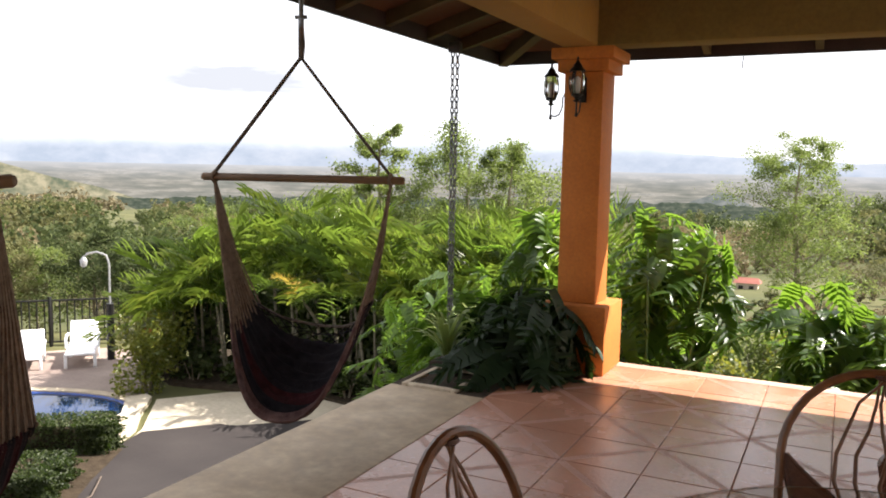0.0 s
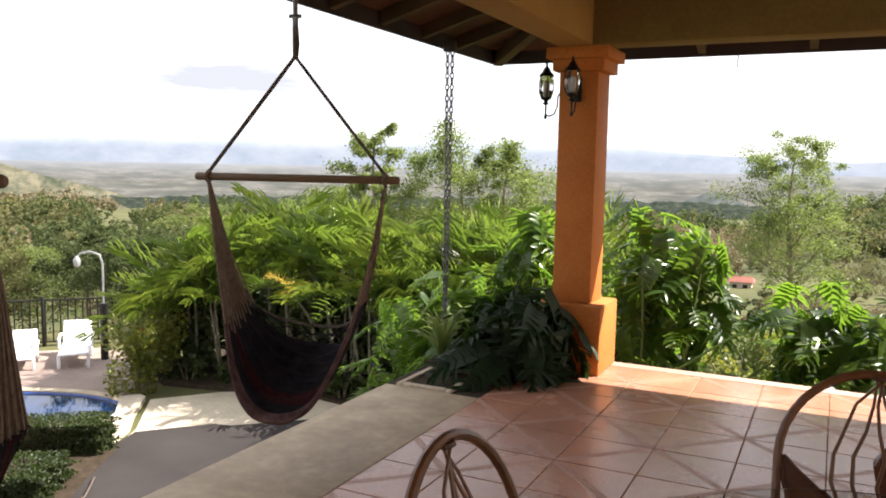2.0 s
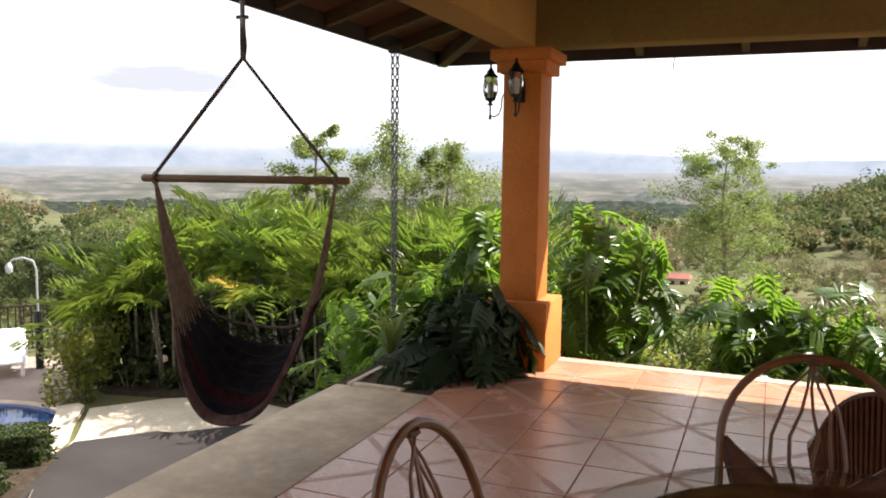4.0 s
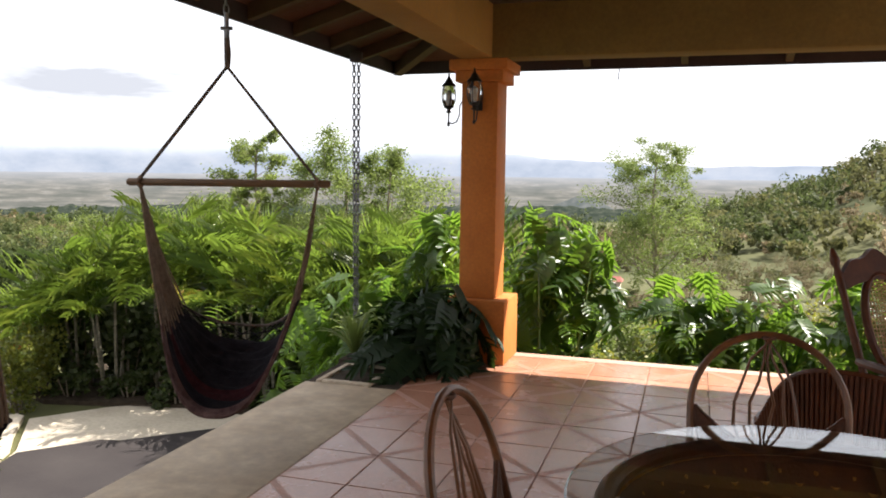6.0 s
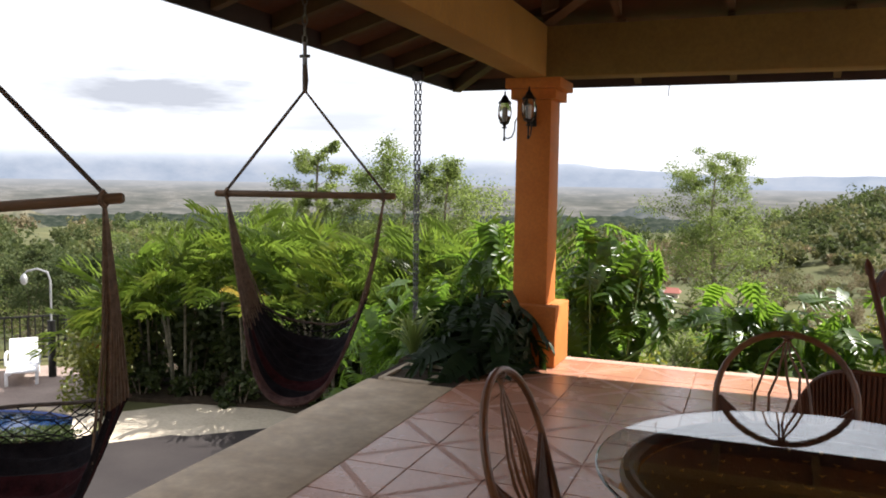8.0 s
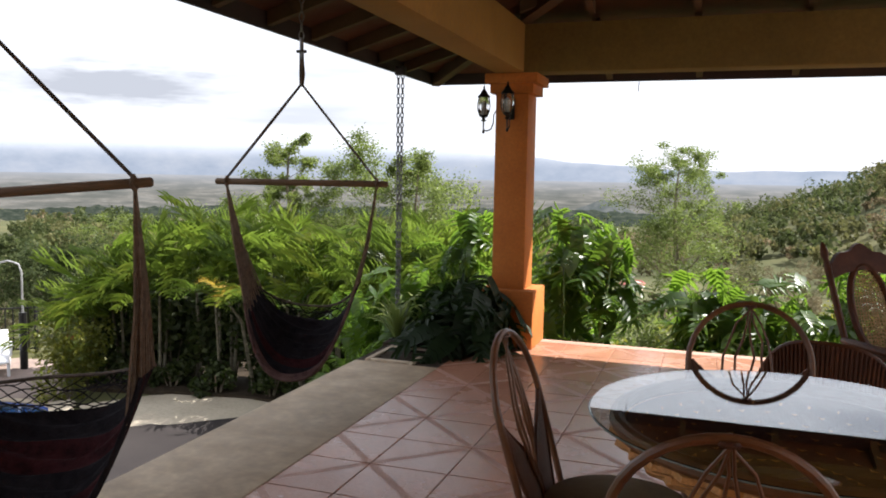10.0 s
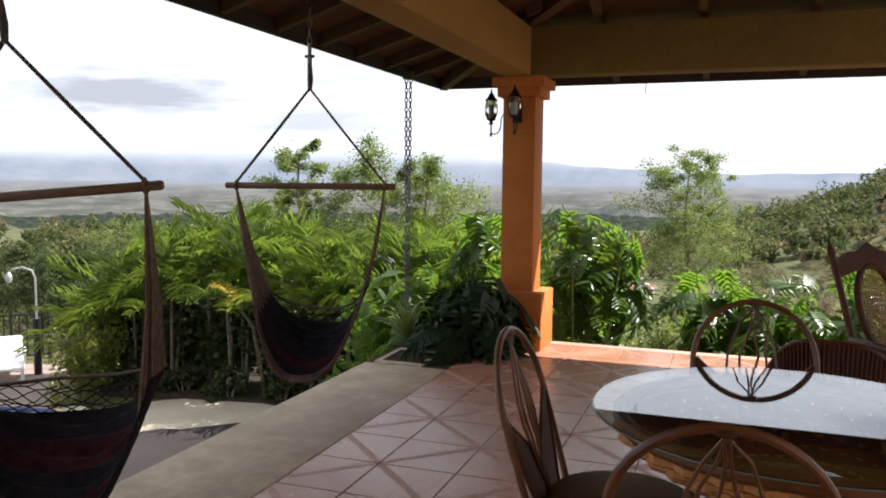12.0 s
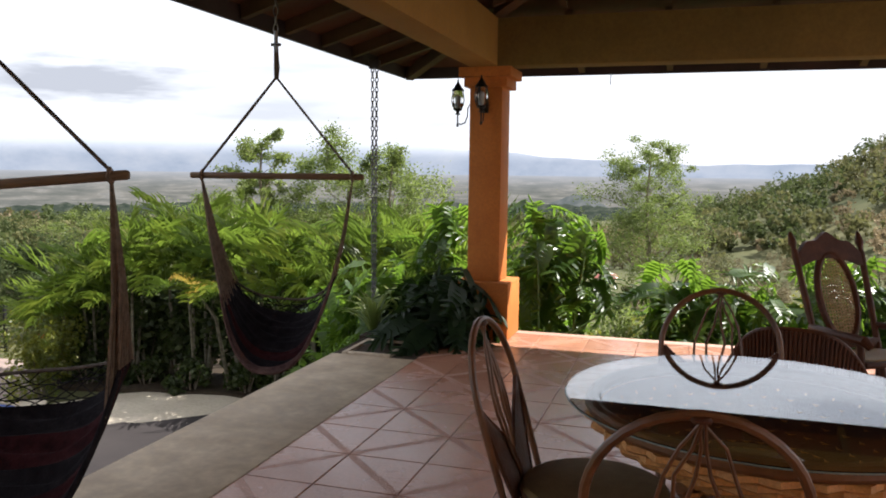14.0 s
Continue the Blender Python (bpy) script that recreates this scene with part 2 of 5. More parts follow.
def tile_surface():
    """Terracotta tile with an embossed band from corner to corner."""
    m, nt, b = shader("terracotta_tile", 0.3, 0.5)
    c = nt.nodes.new("ShaderNodeTexCoord")
    geo = nt.nodes.new("ShaderNodeNewGeometry")
    info = nt.nodes.new("ShaderNodeObjectInfo")
    sep = nt.nodes.new("ShaderNodeSeparateXYZ")
    nt.links.new(c.outputs["Object"], sep.inputs[0])
    d = nt.nodes.new("ShaderNodeMath")
    d.operation = "SUBTRACT"
    nt.links.new(sep.outputs[0], d.inputs[0])
    nt.links.new(sep.outputs[1], d.inputs[1])
    a = nt.nodes.new("ShaderNodeMath")
    a.operation = "ABSOLUTE"
    nt.links.new(d.outputs[0], a.inputs[0])
    band = ramp(nt, a.outputs[0], ((0.026, (1, 1, 1)), (0.031, (0, 0, 0)))).outputs[0]
    big = noise_of(nt, geo.outputs["Position"], 2.2, 5)
    small = noise_of(nt, geo.outputs["Position"], 40, 4)
    cells = node(nt, "ShaderNodeTexVoronoi", Scale=75.0)
    nt.links.new(c.outputs["Object"], cells.inputs["Vector"])
    pebbles = ramp(nt, cells.outputs["Distance"], ((0.15, (1, 1, 1)), (0.5, (0, 0, 0)))).outputs[0]
    base = ramp(nt, big, ((0.3, (0.345, 0.162, 0.098)), (0.7, (0.45, 0.225, 0.147)))).outputs[0]
    base = mixed(nt, base, ramp(nt, small, ((0.3, (0.8, 0.8, 0.8)), (0.7, (1.1, 1.1, 1.1)))).outputs[0], 0.6, "MULTIPLY")
    base = mixed(nt, base, ramp(nt, info.outputs["Random"], ((0, (0.9, 0.9, 0.9)), (1, (1.1, 1.08, 1.06)))).outputs[0], 1.0, "MULTIPLY")
    grey = mixed(nt, (0.27, 0.15, 0.115), (0.66, 0.40, 0.32), pebbles)
    nt.links.new(mixed(nt, base, grey, mixed(nt, (0, 0, 0), (0.26, 0.26, 0.26), band)), b.inputs["Base Color"])
    rough = mixed(nt, ramp(nt, big, ((0.3, (0.20, 0.20, 0.20)), (0.7, (0.31, 0.31, 0.31)))).outputs[0], (0.5, 0.5, 0.5), band)
    nt.links.new(rough, b.inputs["Roughness"])
    h = mixed(nt, small, pebbles, mixed(nt, (0.05, 0.05, 0.05), (1, 1, 1), band))
    bump(nt, b, h, 0.4, 0.005)
    return m


M_TILE = tile_surface()
M_GROUT = plain("dark_grout", (0.27, 0.145, 0.10), (0.35, 0.195, 0.135), 6, 0.9, 0.1)
M_EDGE = plain("terracotta_edging", (0.50, 0.31, 0.24), (0.60, 0.39, 0.30), 4, 0.5, 0.4, fine=30)


def glass(name, tint, rough=0.0):
    m, nt, b = shader(name, rough)
    b.inputs["Base Color"].default_value = (*tint, 1)
    b.inputs["Transmission Weight"].default_value, b.inputs["IOR"].default_value = 1.0, 1.5
    return m


M_GLASS = glass("table_glass", (0.86, 0.90, 0.88))
M_GLASSEDGE = plain("glass_edge_band", (0.16, 0.20, 0.18), (0.24, 0.28, 0.26), 8, 0.25, 0.5, relief=0.05)
M_LAMPGLASS = glass("lantern_glass", (0.95, 0.95, 0.93), 0.05)
M_BULB = plain("white_bulb", (0.7, 0.7, 0.68), (0.8, 0.8, 0.78), 5, 0.3, 0.5)


def water_surface():
    m, nt, b = shader("pool_water", 0.04, 0.5)
    b.inputs["Base Color"].default_value = (0.006, 0.022, 0.075, 1)
    b.inputs["Roughness"].default_value = 0.03
    geo = nt.nodes.new("ShaderNodeNewGeometry")
    bump(nt, b, noise_of(nt, geo.outputs["Position"], 3.0, 3), 0.05, 0.03)
    return m


M_WATER = water_surface()
M_POOLTILE = plain("blue_pool_tiles", (0.02, 0.04, 0.16), (0.04, 0.08, 0.28), 12, 0.25, 0.5, fine=30)


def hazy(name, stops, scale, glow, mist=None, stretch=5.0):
    """Country some kilometres away; haze is painted into its colour and its glow."""
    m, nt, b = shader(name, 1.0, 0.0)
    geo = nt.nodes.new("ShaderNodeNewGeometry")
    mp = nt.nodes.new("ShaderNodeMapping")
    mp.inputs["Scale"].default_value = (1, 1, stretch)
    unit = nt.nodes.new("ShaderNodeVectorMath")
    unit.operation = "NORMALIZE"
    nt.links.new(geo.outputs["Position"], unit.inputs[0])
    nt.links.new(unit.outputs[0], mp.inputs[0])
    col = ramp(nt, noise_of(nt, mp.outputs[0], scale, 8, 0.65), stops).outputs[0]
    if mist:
        # colour fades to an air tone with height: mist painted in
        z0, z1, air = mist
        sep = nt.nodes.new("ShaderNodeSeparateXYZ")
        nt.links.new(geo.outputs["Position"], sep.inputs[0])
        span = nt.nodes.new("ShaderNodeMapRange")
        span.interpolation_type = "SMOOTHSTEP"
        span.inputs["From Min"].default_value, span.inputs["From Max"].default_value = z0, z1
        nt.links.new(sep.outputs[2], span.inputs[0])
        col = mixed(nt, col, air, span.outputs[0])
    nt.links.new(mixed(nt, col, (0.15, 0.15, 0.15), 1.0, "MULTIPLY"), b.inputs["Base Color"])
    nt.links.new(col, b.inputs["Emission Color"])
    # self-lit, so that the land looks bright through air
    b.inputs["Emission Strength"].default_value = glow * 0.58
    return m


M_VALLEY = hazy("haze_painted_valley", ((0.30, (0.095, 0.10, 0.085)), (0.46, (0.135, 0.135, 0.118)), (0.56, (0.185, 0.175, 0.15)), (0.60, (0.225, 0.215, 0.19)), (0.64, (0.16, 0.158, 0.142)), (0.75, (0.115, 0.12, 0.11))), 26.0, 1.0, (-66, 4, (0.29, 0.30, 0.315)), 9.0)
M_RANGE = hazy("haze_painted_range", ((0.35, (0.225, 0.26, 0.31)), (0.50, (0.27, 0.30, 0.345)), (0.66, (0.32, 0.34, 0.37))), 16.0, 1.0, (45, 225, (0.66, 0.68, 0.70)), 2.2)
M_KNOLL = hazy("haze_painted_knoll", ((0.35, (0.085, 0.098, 0.092)), (0.50, (0.115, 0.124, 0.116)), (0.65, (0.15, 0.155, 0.145))), 80.0, 1.0, None, 1.5)
M_FOREST = hazy("haze_painted_forest", ((0.36, (0.030, 0.040, 0.030)), (0.52, (0.052, 0.063, 0.046)), (0.66, (0.095, 0.10, 0.074))), 120.0, 1.0, None, 2.5)
M_BROWNHILL = hazy("haze_painted_dry_hill", ((0.36, (0.075, 0.09, 0.06)), (0.48, (0.15, 0.145, 0.095)), (0.62, (0.25, 0.225, 0.15))), 60.0, 1.0, None, 1.5)


# ---- mesh tools ----
class Shape:
    """Collects vertices and faces for one mesh."""

    def __init__(self):
        self.v, self.f, self.k = [], [], []

    def add(self, verts, faces, slot=0):
        n = len(self.v)
        self.v.extend(tuple(p) for p in verts)
        self.f.extend(tuple(i + n for i in face) for face in faces)
        self.k.extend([slot] * len(faces))
        return self

    def box(self, lo, hi, bevel=0.0, turn=None, slot=0):
        (x0, y0, z0), (x1, y1, z1) = lo, hi
        e = bevel
        if e <= 0:
            pts = [(x0, y0, z0), (x1, y0, z0), (x1, y1, z0), (x0, y1, z0), (x0, y0, z1), (x1, y0, z1), (x1, y1, z1), (x0, y1, z1)]
            fs = [(0, 3, 2, 1), (4, 5, 6, 7), (0, 1, 5, 4), (1, 2, 6, 5), (2, 3, 7, 6), (3, 0, 4, 7)]
        else:
            bm = bmesh.new()
            bmesh.ops.create_cube(bm, size=1, matrix=Matrix.LocRotScale(((x0 + x1) / 2, (y0 + y1) / 2, (z0 + z1) / 2), None, (x1 - x0, y1 - y0, z1 - z0)))
            bmesh.ops.bevel(bm, geom=bm.edges[:], offset=e, segments=2, affect="EDGES", profile=0.5)
            bm.verts.index_update()
            pts, fs = [v.co.copy() for v in bm.verts], [tuple(v.index for v in f.verts) for f in bm.faces]
            bm.free()
        if turn is not None:
            pts = [turn @ Vector(p) for p in pts]
        return self.add(pts, fs, slot)

    def tube(self, path, radius, sides=8, closed=False, cap=True, slot=0):
        """A round bar along a path; radius may be a list."""
        path = [Vector(p) for p in path]
        n = len(path)
        rs = radius if isinstance(radius, (list, tuple)) else [radius] * n
        rings, last = [], None
        for i, p in enumerate(path):
            a, b = path[(i - 1) % n if closed else max(i - 1, 0)], path[(i + 1) % n if closed else min(i + 1, n - 1)]
            t = (b - a).normalized()
            if last is None:
                last = t.orthogonal().normalized()
            last = (last - t * last.dot(t))
            last = last.normalized() if last.length > 1e-6 else t.orthogonal().normalized()
            side = t.cross(last)
            rings.append([p + rs[i] * (math.cos(2 * math.pi * j / sides) * last + math.sin(2 * math.pi * j / sides) * side) for j in range(sides)])
        verts = [p for ring in rings for p in ring]
        faces = []
        for i in range(n if closed else n - 1):
            k = (i + 1) % n
            for j in range(sides):
                l = (j + 1) % sides
                faces.append((i * sides + j, i * sides + l, k * sides + l, k * sides + j))
        if cap and not closed:
            faces.append(tuple(range(sides))[::-1])
            faces.append(tuple((n - 1) * sides + j for j in range(sides)))
        return self.add(verts, faces, slot)

    def lathe(self, profile, sides=20, centre=(0, 0, 0), slot=0, cap=True):
        """Rows of (radius, height) turned about z."""
        c = Vector(centre)
        verts = [c + Vector((r * math.cos(2 * math.pi * j / sides), r * math.sin(2 * math.pi * j / sides), z)) for r, z in profile for j in range(sides)]
        faces = []
        for i in range(len(profile) - 1):
            for j in range(sides):
                l = (j + 1) % sides
                faces.append((i * sides + j, i * sides + l, (i + 1) * sides + l, (i + 1) * sides + j))
        if cap:
            faces.append(tuple(range(sides))[::-1])
            faces.append(tuple((len(profile) - 1) * sides + j for j in range(sides)))
        return self.add(verts, faces, slot)

    def sheet(self, rows, slot=0):
        """A grid of points as quads."""
        w = len(rows[0])
        faces = [(i * w + j, i * w + j + 1, (i + 1) * w + j + 1, (i + 1) * w + j) for i in range(len(rows) - 1) for j in range(w - 1)]
        return self.add([p for r in rows for p in r], faces, slot)

    def prism(self, outline, z0, z1, slot=0):
        n = len(outline)
        verts = [(x, y, z0) for x, y in outline] + [(x, y, z1) for x, y in outline]
        faces = [tuple(range(n))[::-1], tuple(range(n, 2 * n))] + [(i, (i + 1) % n, n + (i + 1) % n, n + i) for i in range(n)]
        return self.add(verts, faces, slot)

    def mesh(self, name, materials, smooth=True):
        me = bpy.data.meshes.new(name)
        me.from_pydata([tuple(p) for p in self.v], [], self.f)
        for m in materials if isinstance(materials, (list, tuple)) else [materials]:
            me.materials.append(m)
        if len(me.materials) > 1:
            me.polygons.foreach_set("material_index", self.k)
        me.update()
        if smooth:
            me.shade_smooth()
            me.set_sharp_from_angle(angle=radians(35))
        return me


def part(name, shape, material, parent=None, label="", smooth=True, at=None):
    """One mesh object, under a thing or a part if there is one."""
    me = shape if isinstance(shape, bpy.types.Mesh) else shape.mesh(name, material, smooth)
    ob = new(name, me)
    ob.parent = parent
    if at is not None:
        ob.matrix_basis = at
    return tagged(ob, label) if label else ob


def thing(name, label, category, at=None, group="", kind=""):
    ob = new(name)
    ob.empty_display_size = 0.1
    if at is not None:
        ob.matrix_basis = at
    return tagged(ob, label, category, group, kind)


def solid(name, shape, material, label, category="", kind="structure", smooth=True, group=""):
    return tagged(part(name, shape, material, smooth=smooth), label, category, group, kind)


def arc(c, r, a0, a1, n, axis="z"):
    pts = []
    for i in range(n):
        a = radians(a0 + (a1 - a0) * i / (n - 1))
        u, w = r * math.cos(a), r * math.sin(a)
        pts.append({"z": (c[0] + u, c[1] + w, c[2]), "y": (c[0] + u, c[1], c[2] + w), "x": (c[0], c[1] + u, c[2] + w)}[axis])
    return pts


def smoothstep(a, b, v):
    t = min(1.0, max(0.0, (v - a) / (b - a)))
    return t * t * (3 - 2 * t)

# ---- terrace ----
EAVE_X, EAVE_Y, EAVE_Z = -1.05, 0.93, 2.32
PITCH = 0.30
LOW = -2.6

terrace = solid("floor", Shape().box((-0.895, -9.2, -0.30), (7.0, 0.215, -0.006)), M_GROUT, "dark grouted slab under the terrace tiles", "floor", smooth=False)
solid("terrace_wall", Shape().box((-0.885, -9.2, LOW - 0.3), (7.0, 0.19, -0.302)), M_WALL, "plastered retaining wall under the terrace", "wall", smooth=False)
strip = Shape().box((-0.905, -9.2, -0.05), (-0.245, -1.148, 0.006), 0.006)
solid("walkway_strip", strip, M_CONCRETE, "smooth grey concrete strip along the terrace edge", "walkway")
solid("edging", Shape().box((-0.245, 0.105, -0.05), (7.0, 0.225, 0.001), 0.004), M_EDGE, "terracotta edging along the terrace rim", "edging")

# planter basin at the end of the strip
basin = thing("planter", "low cream concrete planter basin at the strip's end", "planter", pose(-0.635, -0.885, 0))
for lo, hi in (((-0.195, -0.26, -0.25), (-0.155, 0.26, 0.022)), ((0.155, -0.26, -0.25), (0.195, 0.26, 0.022)), ((-0.155, -0.26, -0.25), (0.155, -0.21, 0.022)), ((-0.155, 0.22, -0.25), (0.155, 0.26, 0.024))):
    part("rim", Shape().box(lo, hi, 0.008), M_STONE, basin)
part("soil", Shape().box((-0.155, -0.21, -0.3), (0.155, 0.22, 0.004)), M_SOIL, basin, "dark damp soil")
solid("planter_surround", Shape().box((-0.905, -1.146, -0.3), (-0.247, -0.522, 0.001)), M_SOIL, "dark soil round the planter", "soil")
solid("bed_soil", Shape().box((-0.95, -0.52, -0.3), (-0.25, 0.2, 0.012)), M_SOIL, "dark planted soil beside the column", "soil")

# column
column = thing("column", "orange plastered square column on a wider pedestal", "column")
part("pedestal", Shape().box((-0.20, -0.26, 0), (0.26, 0.20, 0.482), 0.012), M_ORANGE, column)
part("shaft", Shape().box((-0.115, -0.175, 0.482), (0.160, 0.125, 2.085), 0.010), M_ORANGE, column)
part("capital", Shape().box((-0.155, -0.215, 2.085), (0.205, 0.165, 2.165), 0.006).box((-0.19, -0.255, 2.165), (0.245, 0.20, 2.243), 0.006), M_ORANGE, column)

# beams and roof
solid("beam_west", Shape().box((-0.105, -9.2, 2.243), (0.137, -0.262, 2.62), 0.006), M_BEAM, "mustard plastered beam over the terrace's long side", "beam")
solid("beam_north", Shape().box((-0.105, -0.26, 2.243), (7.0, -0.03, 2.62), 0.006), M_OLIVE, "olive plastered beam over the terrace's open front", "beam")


def roof_z(x, y):
    return min(2.60 + PITCH * (x + 0.1), 2.60 - PITCH * (y + 0.03), 4.1)


def roof_sheet(lift, x0, y1, thick, name, mat, label):
    xs = [x0 + (7.0 - x0) * i / 40 for i in range(41)]
    ys = [-9.2 + (y1 + 9.2) * i / 40 for i in range(41)]
    s = Shape()
    s.sheet([[(x, y, roof_z(x, y) + lift) for x in xs] for y in ys])
    s.sheet([[(x, y, roof_z(x, y) + lift + thick) for x in xs] for y in reversed(ys)])
    for ring in ([(x, ys[0]) for x in xs], [(x, ys[-1]) for x in reversed(xs)], [(xs[0], y) for y in reversed(ys)], [(xs[-1], y) for y in ys]):
        s.sheet([[(x, y, roof_z(x, y) + lift) for x, y in ring], [(x, y, roof_z(x, y) + lift + thick) for x, y in ring]])
    return solid(name, s, mat, label, "roof", smooth=False)


roof_sheet(0.09, EAVE_X, EAVE_Y, 0.03, "ceiling", M_CEIL, "dark boarded underside of the roof")
roof_sheet(0.135, EAVE_X - 0.02, EAVE_Y + 0.02, 0.06, "roof", M_ROOF, "clay tiled roof over the terrace")
roof_frame = thing("roof_frame", "stained wooden rafters under the roof", "rafters", kind="structure")


def rafter(a, b, wide=0.055, tall=0.09):
    a, b = Vector(a), Vector(b)
    along = (b - a).normalized()
    side = along.cross(Vector((0, 0, 1))).normalized() * wide / 2
    up = Vector((0, 0, tall))
    pts = [a - side, a + side, a + side + up, a - side + up, b - side, b + side, b + side + up, b - side + up]
    s = Shape().add(pts, [(0, 1, 2, 3), (7, 6, 5, 4), (0, 4, 5, 1), (1, 5, 6, 2), (2, 6, 7, 3), (3, 7, 4, 0)])
    part("rafter", s, M_RAFTER, roof_frame, smooth=False)


for k in range(15):
    y = 0.13 - 0.57 * k
    inner = min(4.2, -0.1 + (-y))  # the jack rafters end at the hip
    rafter((EAVE_X + 0.01, y, roof_z(EAVE_X + 0.01, y)), (-0.106, y, roof_z(-0.106, min(y, -0.03))))
    if inner > 0.2:
        rafter((0.14, y, 2.60 + PITCH * 0.24), (inner, y, 2.60 + PITCH * (inner + 0.1)))
for k in range(9):
    x = 0.66 + 0.78 * k
    rafter((x, EAVE_Y - 0.01, roof_z(x, EAVE_Y - 0.01)), (x, -0.029, 2.60))
    rafter((x, -0.262, 2.60 + PITCH * 0.23), (x, max(-4.9, -x - 0.13), 2.60 + PITCH * min(x + 0.1, 4.87)))
rafter((EAVE_X + 0.02, EAVE_Y - 0.02, roof_z(EAVE_X, EAVE_Y) - 0.03), (-0.09, -0.02, 2.57), 0.08, 0.12)
rafter((0.14, -0.265, 2.63), (4.6, -4.73, 3.97), 0.10, 0.14)
solid("fascia", Shape().box((EAVE_X - 0.022, -9.2, 2.295), (EAVE_X, EAVE_Y, 2.44)), M_FASCIA, "dark fascia board along the eaves", "fascia", smooth=False)
solid("fascia_north", Shape().box((EAVE_X - 0.022, EAVE_Y + 0.001, 2.295), (7.0, EAVE_Y + 0.022, 2.44)), M_FASCIA, "dark fascia board along the eaves", "fascia", smooth=False)

# unseen wall added behind the terrace to close it off
solid("wall_south", Shape().box((-0.9, -9.45, LOW), (7.2, -9.2, 4.4)), M_WALL, "plain ochre closing wall, out of view", "wall", smooth=False)


# ---- ground ----
def land(x, y):
    r = math.hypot(x, y)
    rise = ((16, -2.6), (30, -6.2), (60, -9.5), (120, -13), (260, -20), (600, -41), (1200, -68), (2400, -100))
    z = LOW
    for (r0, z0), (r1, z1) in zip(rise, rise[1:]):
        if r > r0:
            z = z0 + (z1 - z0) * min(1, (r - r0) / (r1 - r0))
    b = math.degrees(math.atan2(x, y))
    hill = smoothstep(-10, 17, b) * smoothstep(45, 220, r) * (1 - smoothstep(300, 700, r)) * (1 - smoothstep(100, 150, b))
    z += (16 + 9 * smoothstep(6, 15, b)) * hill
    z += 22 * smoothstep(-30, -75, b) * smoothstep(60, 200, r) * (1 - smoothstep(350, 900, r)) * 0.35
    if r > 25:
        z += min(1, (r - 25) / 60) * 2.2 * noise.noise((x / 45, y / 45, 0)) + min(1, (r - 60) / 300) * 9 * noise.noise((x / 260, y / 260, 3)) * (r > 60)
    return z


rings = [0.5, 3, 6, 9, 12, 16] + [16 * 1.14 ** i for i in range(1, 40)]
s = Shape()
s.sheet([[(r * math.cos(2 * math.pi * j / 160), r * math.sin(2 * math.pi * j / 160), land(r * math.cos(2 * math.pi * j / 160), r * math.sin(2 * math.pi * j / 160))) for j in range(161)] for r in rings])
s.add([(0.5 * math.cos(2 * math.pi * j / 160), 0.5 * math.sin(2 * math.pi * j / 160), LOW) for j in range(160)], [tuple(range(160))])
solid("ground", s, M_GROUND, "dry brown-green hillside falling towards the valley", "ground")


def fan(name, r0, r1, b0, b1, height, mat, label, nr=14, nb=120):
    """A stretch of far country between two bearings, with a height for each place."""
    s = Shape()
    rows = []
    for i in range(nr):
        r = r0 + (r1 - r0) * i / (nr - 1)
        row = []
        for j in range(nb):
            b = radians(b0 + (b1 - b0) * j / (nb - 1))
            row.append((r * math.sin(b), r * math.cos(b), height((r - r0) / (r1 - r0), math.degrees(b))))
        rows.append(row)
    return solid(name, s.sheet(rows), mat, label, "distance")


fan("backdrop_valley", 1400, 4300, -100, 100, lambda u, b: -77 + 60 * u + 3 * noise.noise((b / 4, u * 5, 2)) * math.sin(math.pi * u), M_VALLEY, "valley floor with fields, pale haze painted in", 16, 100)



def canopy(u, b):
    """Rounded crowns over a dark wood, thinning in places."""
    crowns = 5 * noise.noise((b * 1.4, u * 6, 1)) + 3.5 * abs(noise.noise((b * 4.2, u * 9, 5)))
    stand = 31 + 7 * noise.noise((b / 6, 2, 9)) - 6 * smoothstep(-38, -52, b)
    return -88 + (stand + crowns) * smoothstep(0, 0.35, u)


fan("backdrop_forest", 1180, 1390, -75, 30, canopy, M_FOREST, "dark forest at the edge of the valley, haze painted in", 12, 420)


def range_height(u, b):
    crest = 150 + 44 * noise.noise((b / 14, 1.0, 0)) + 9 * noise.noise((b / 3.5, 4.0, 0))
    crest += 95 * math.exp(-((b + 36) / 14) ** 2) + 45 * math.exp(-((b + 22) / 7) ** 2) - 70 * smoothstep(-22, 8, b)
    fold = 12 * noise.noise((b / 2.2, u * 3, 7)) * u
    return -18 + (crest - 22) * u ** 0.8 + fold


fan("backdrop_range", 4300, 4750, -100, 100, range_height, M_RANGE, "far mountain range with blue haze painted in", 10, 260)
fan("backdrop_knoll", 1500, 1900, -23, 0, lambda u, b: -85 + (42 * math.exp(-((b + 7.5) / 2.2) ** 2) + 26 * math.exp(-((b + 14) / 2.5) ** 2)) * math.sin(math.pi * u) + 5 * noise.noise((b, u * 4, 0)), M_KNOLL, "low wooded knoll in the valley, haze painted in", 12, 60)
fan("backdrop_hill", 900, 1500, -100, -38, lambda u, b: -95 + (86 + 22 * noise.noise((b / 5, 0, 0))) * smoothstep(-42, -57, b) * math.sin(math.pi * min(1, u * 0.5 + 0.02)) + 8 * noise.noise((b / 1.5, u * 5, 2)) * math.sin(math.pi * u), M_BROWNHILL, "dry brown hill above the valley, haze glow painted in", 16, 90)


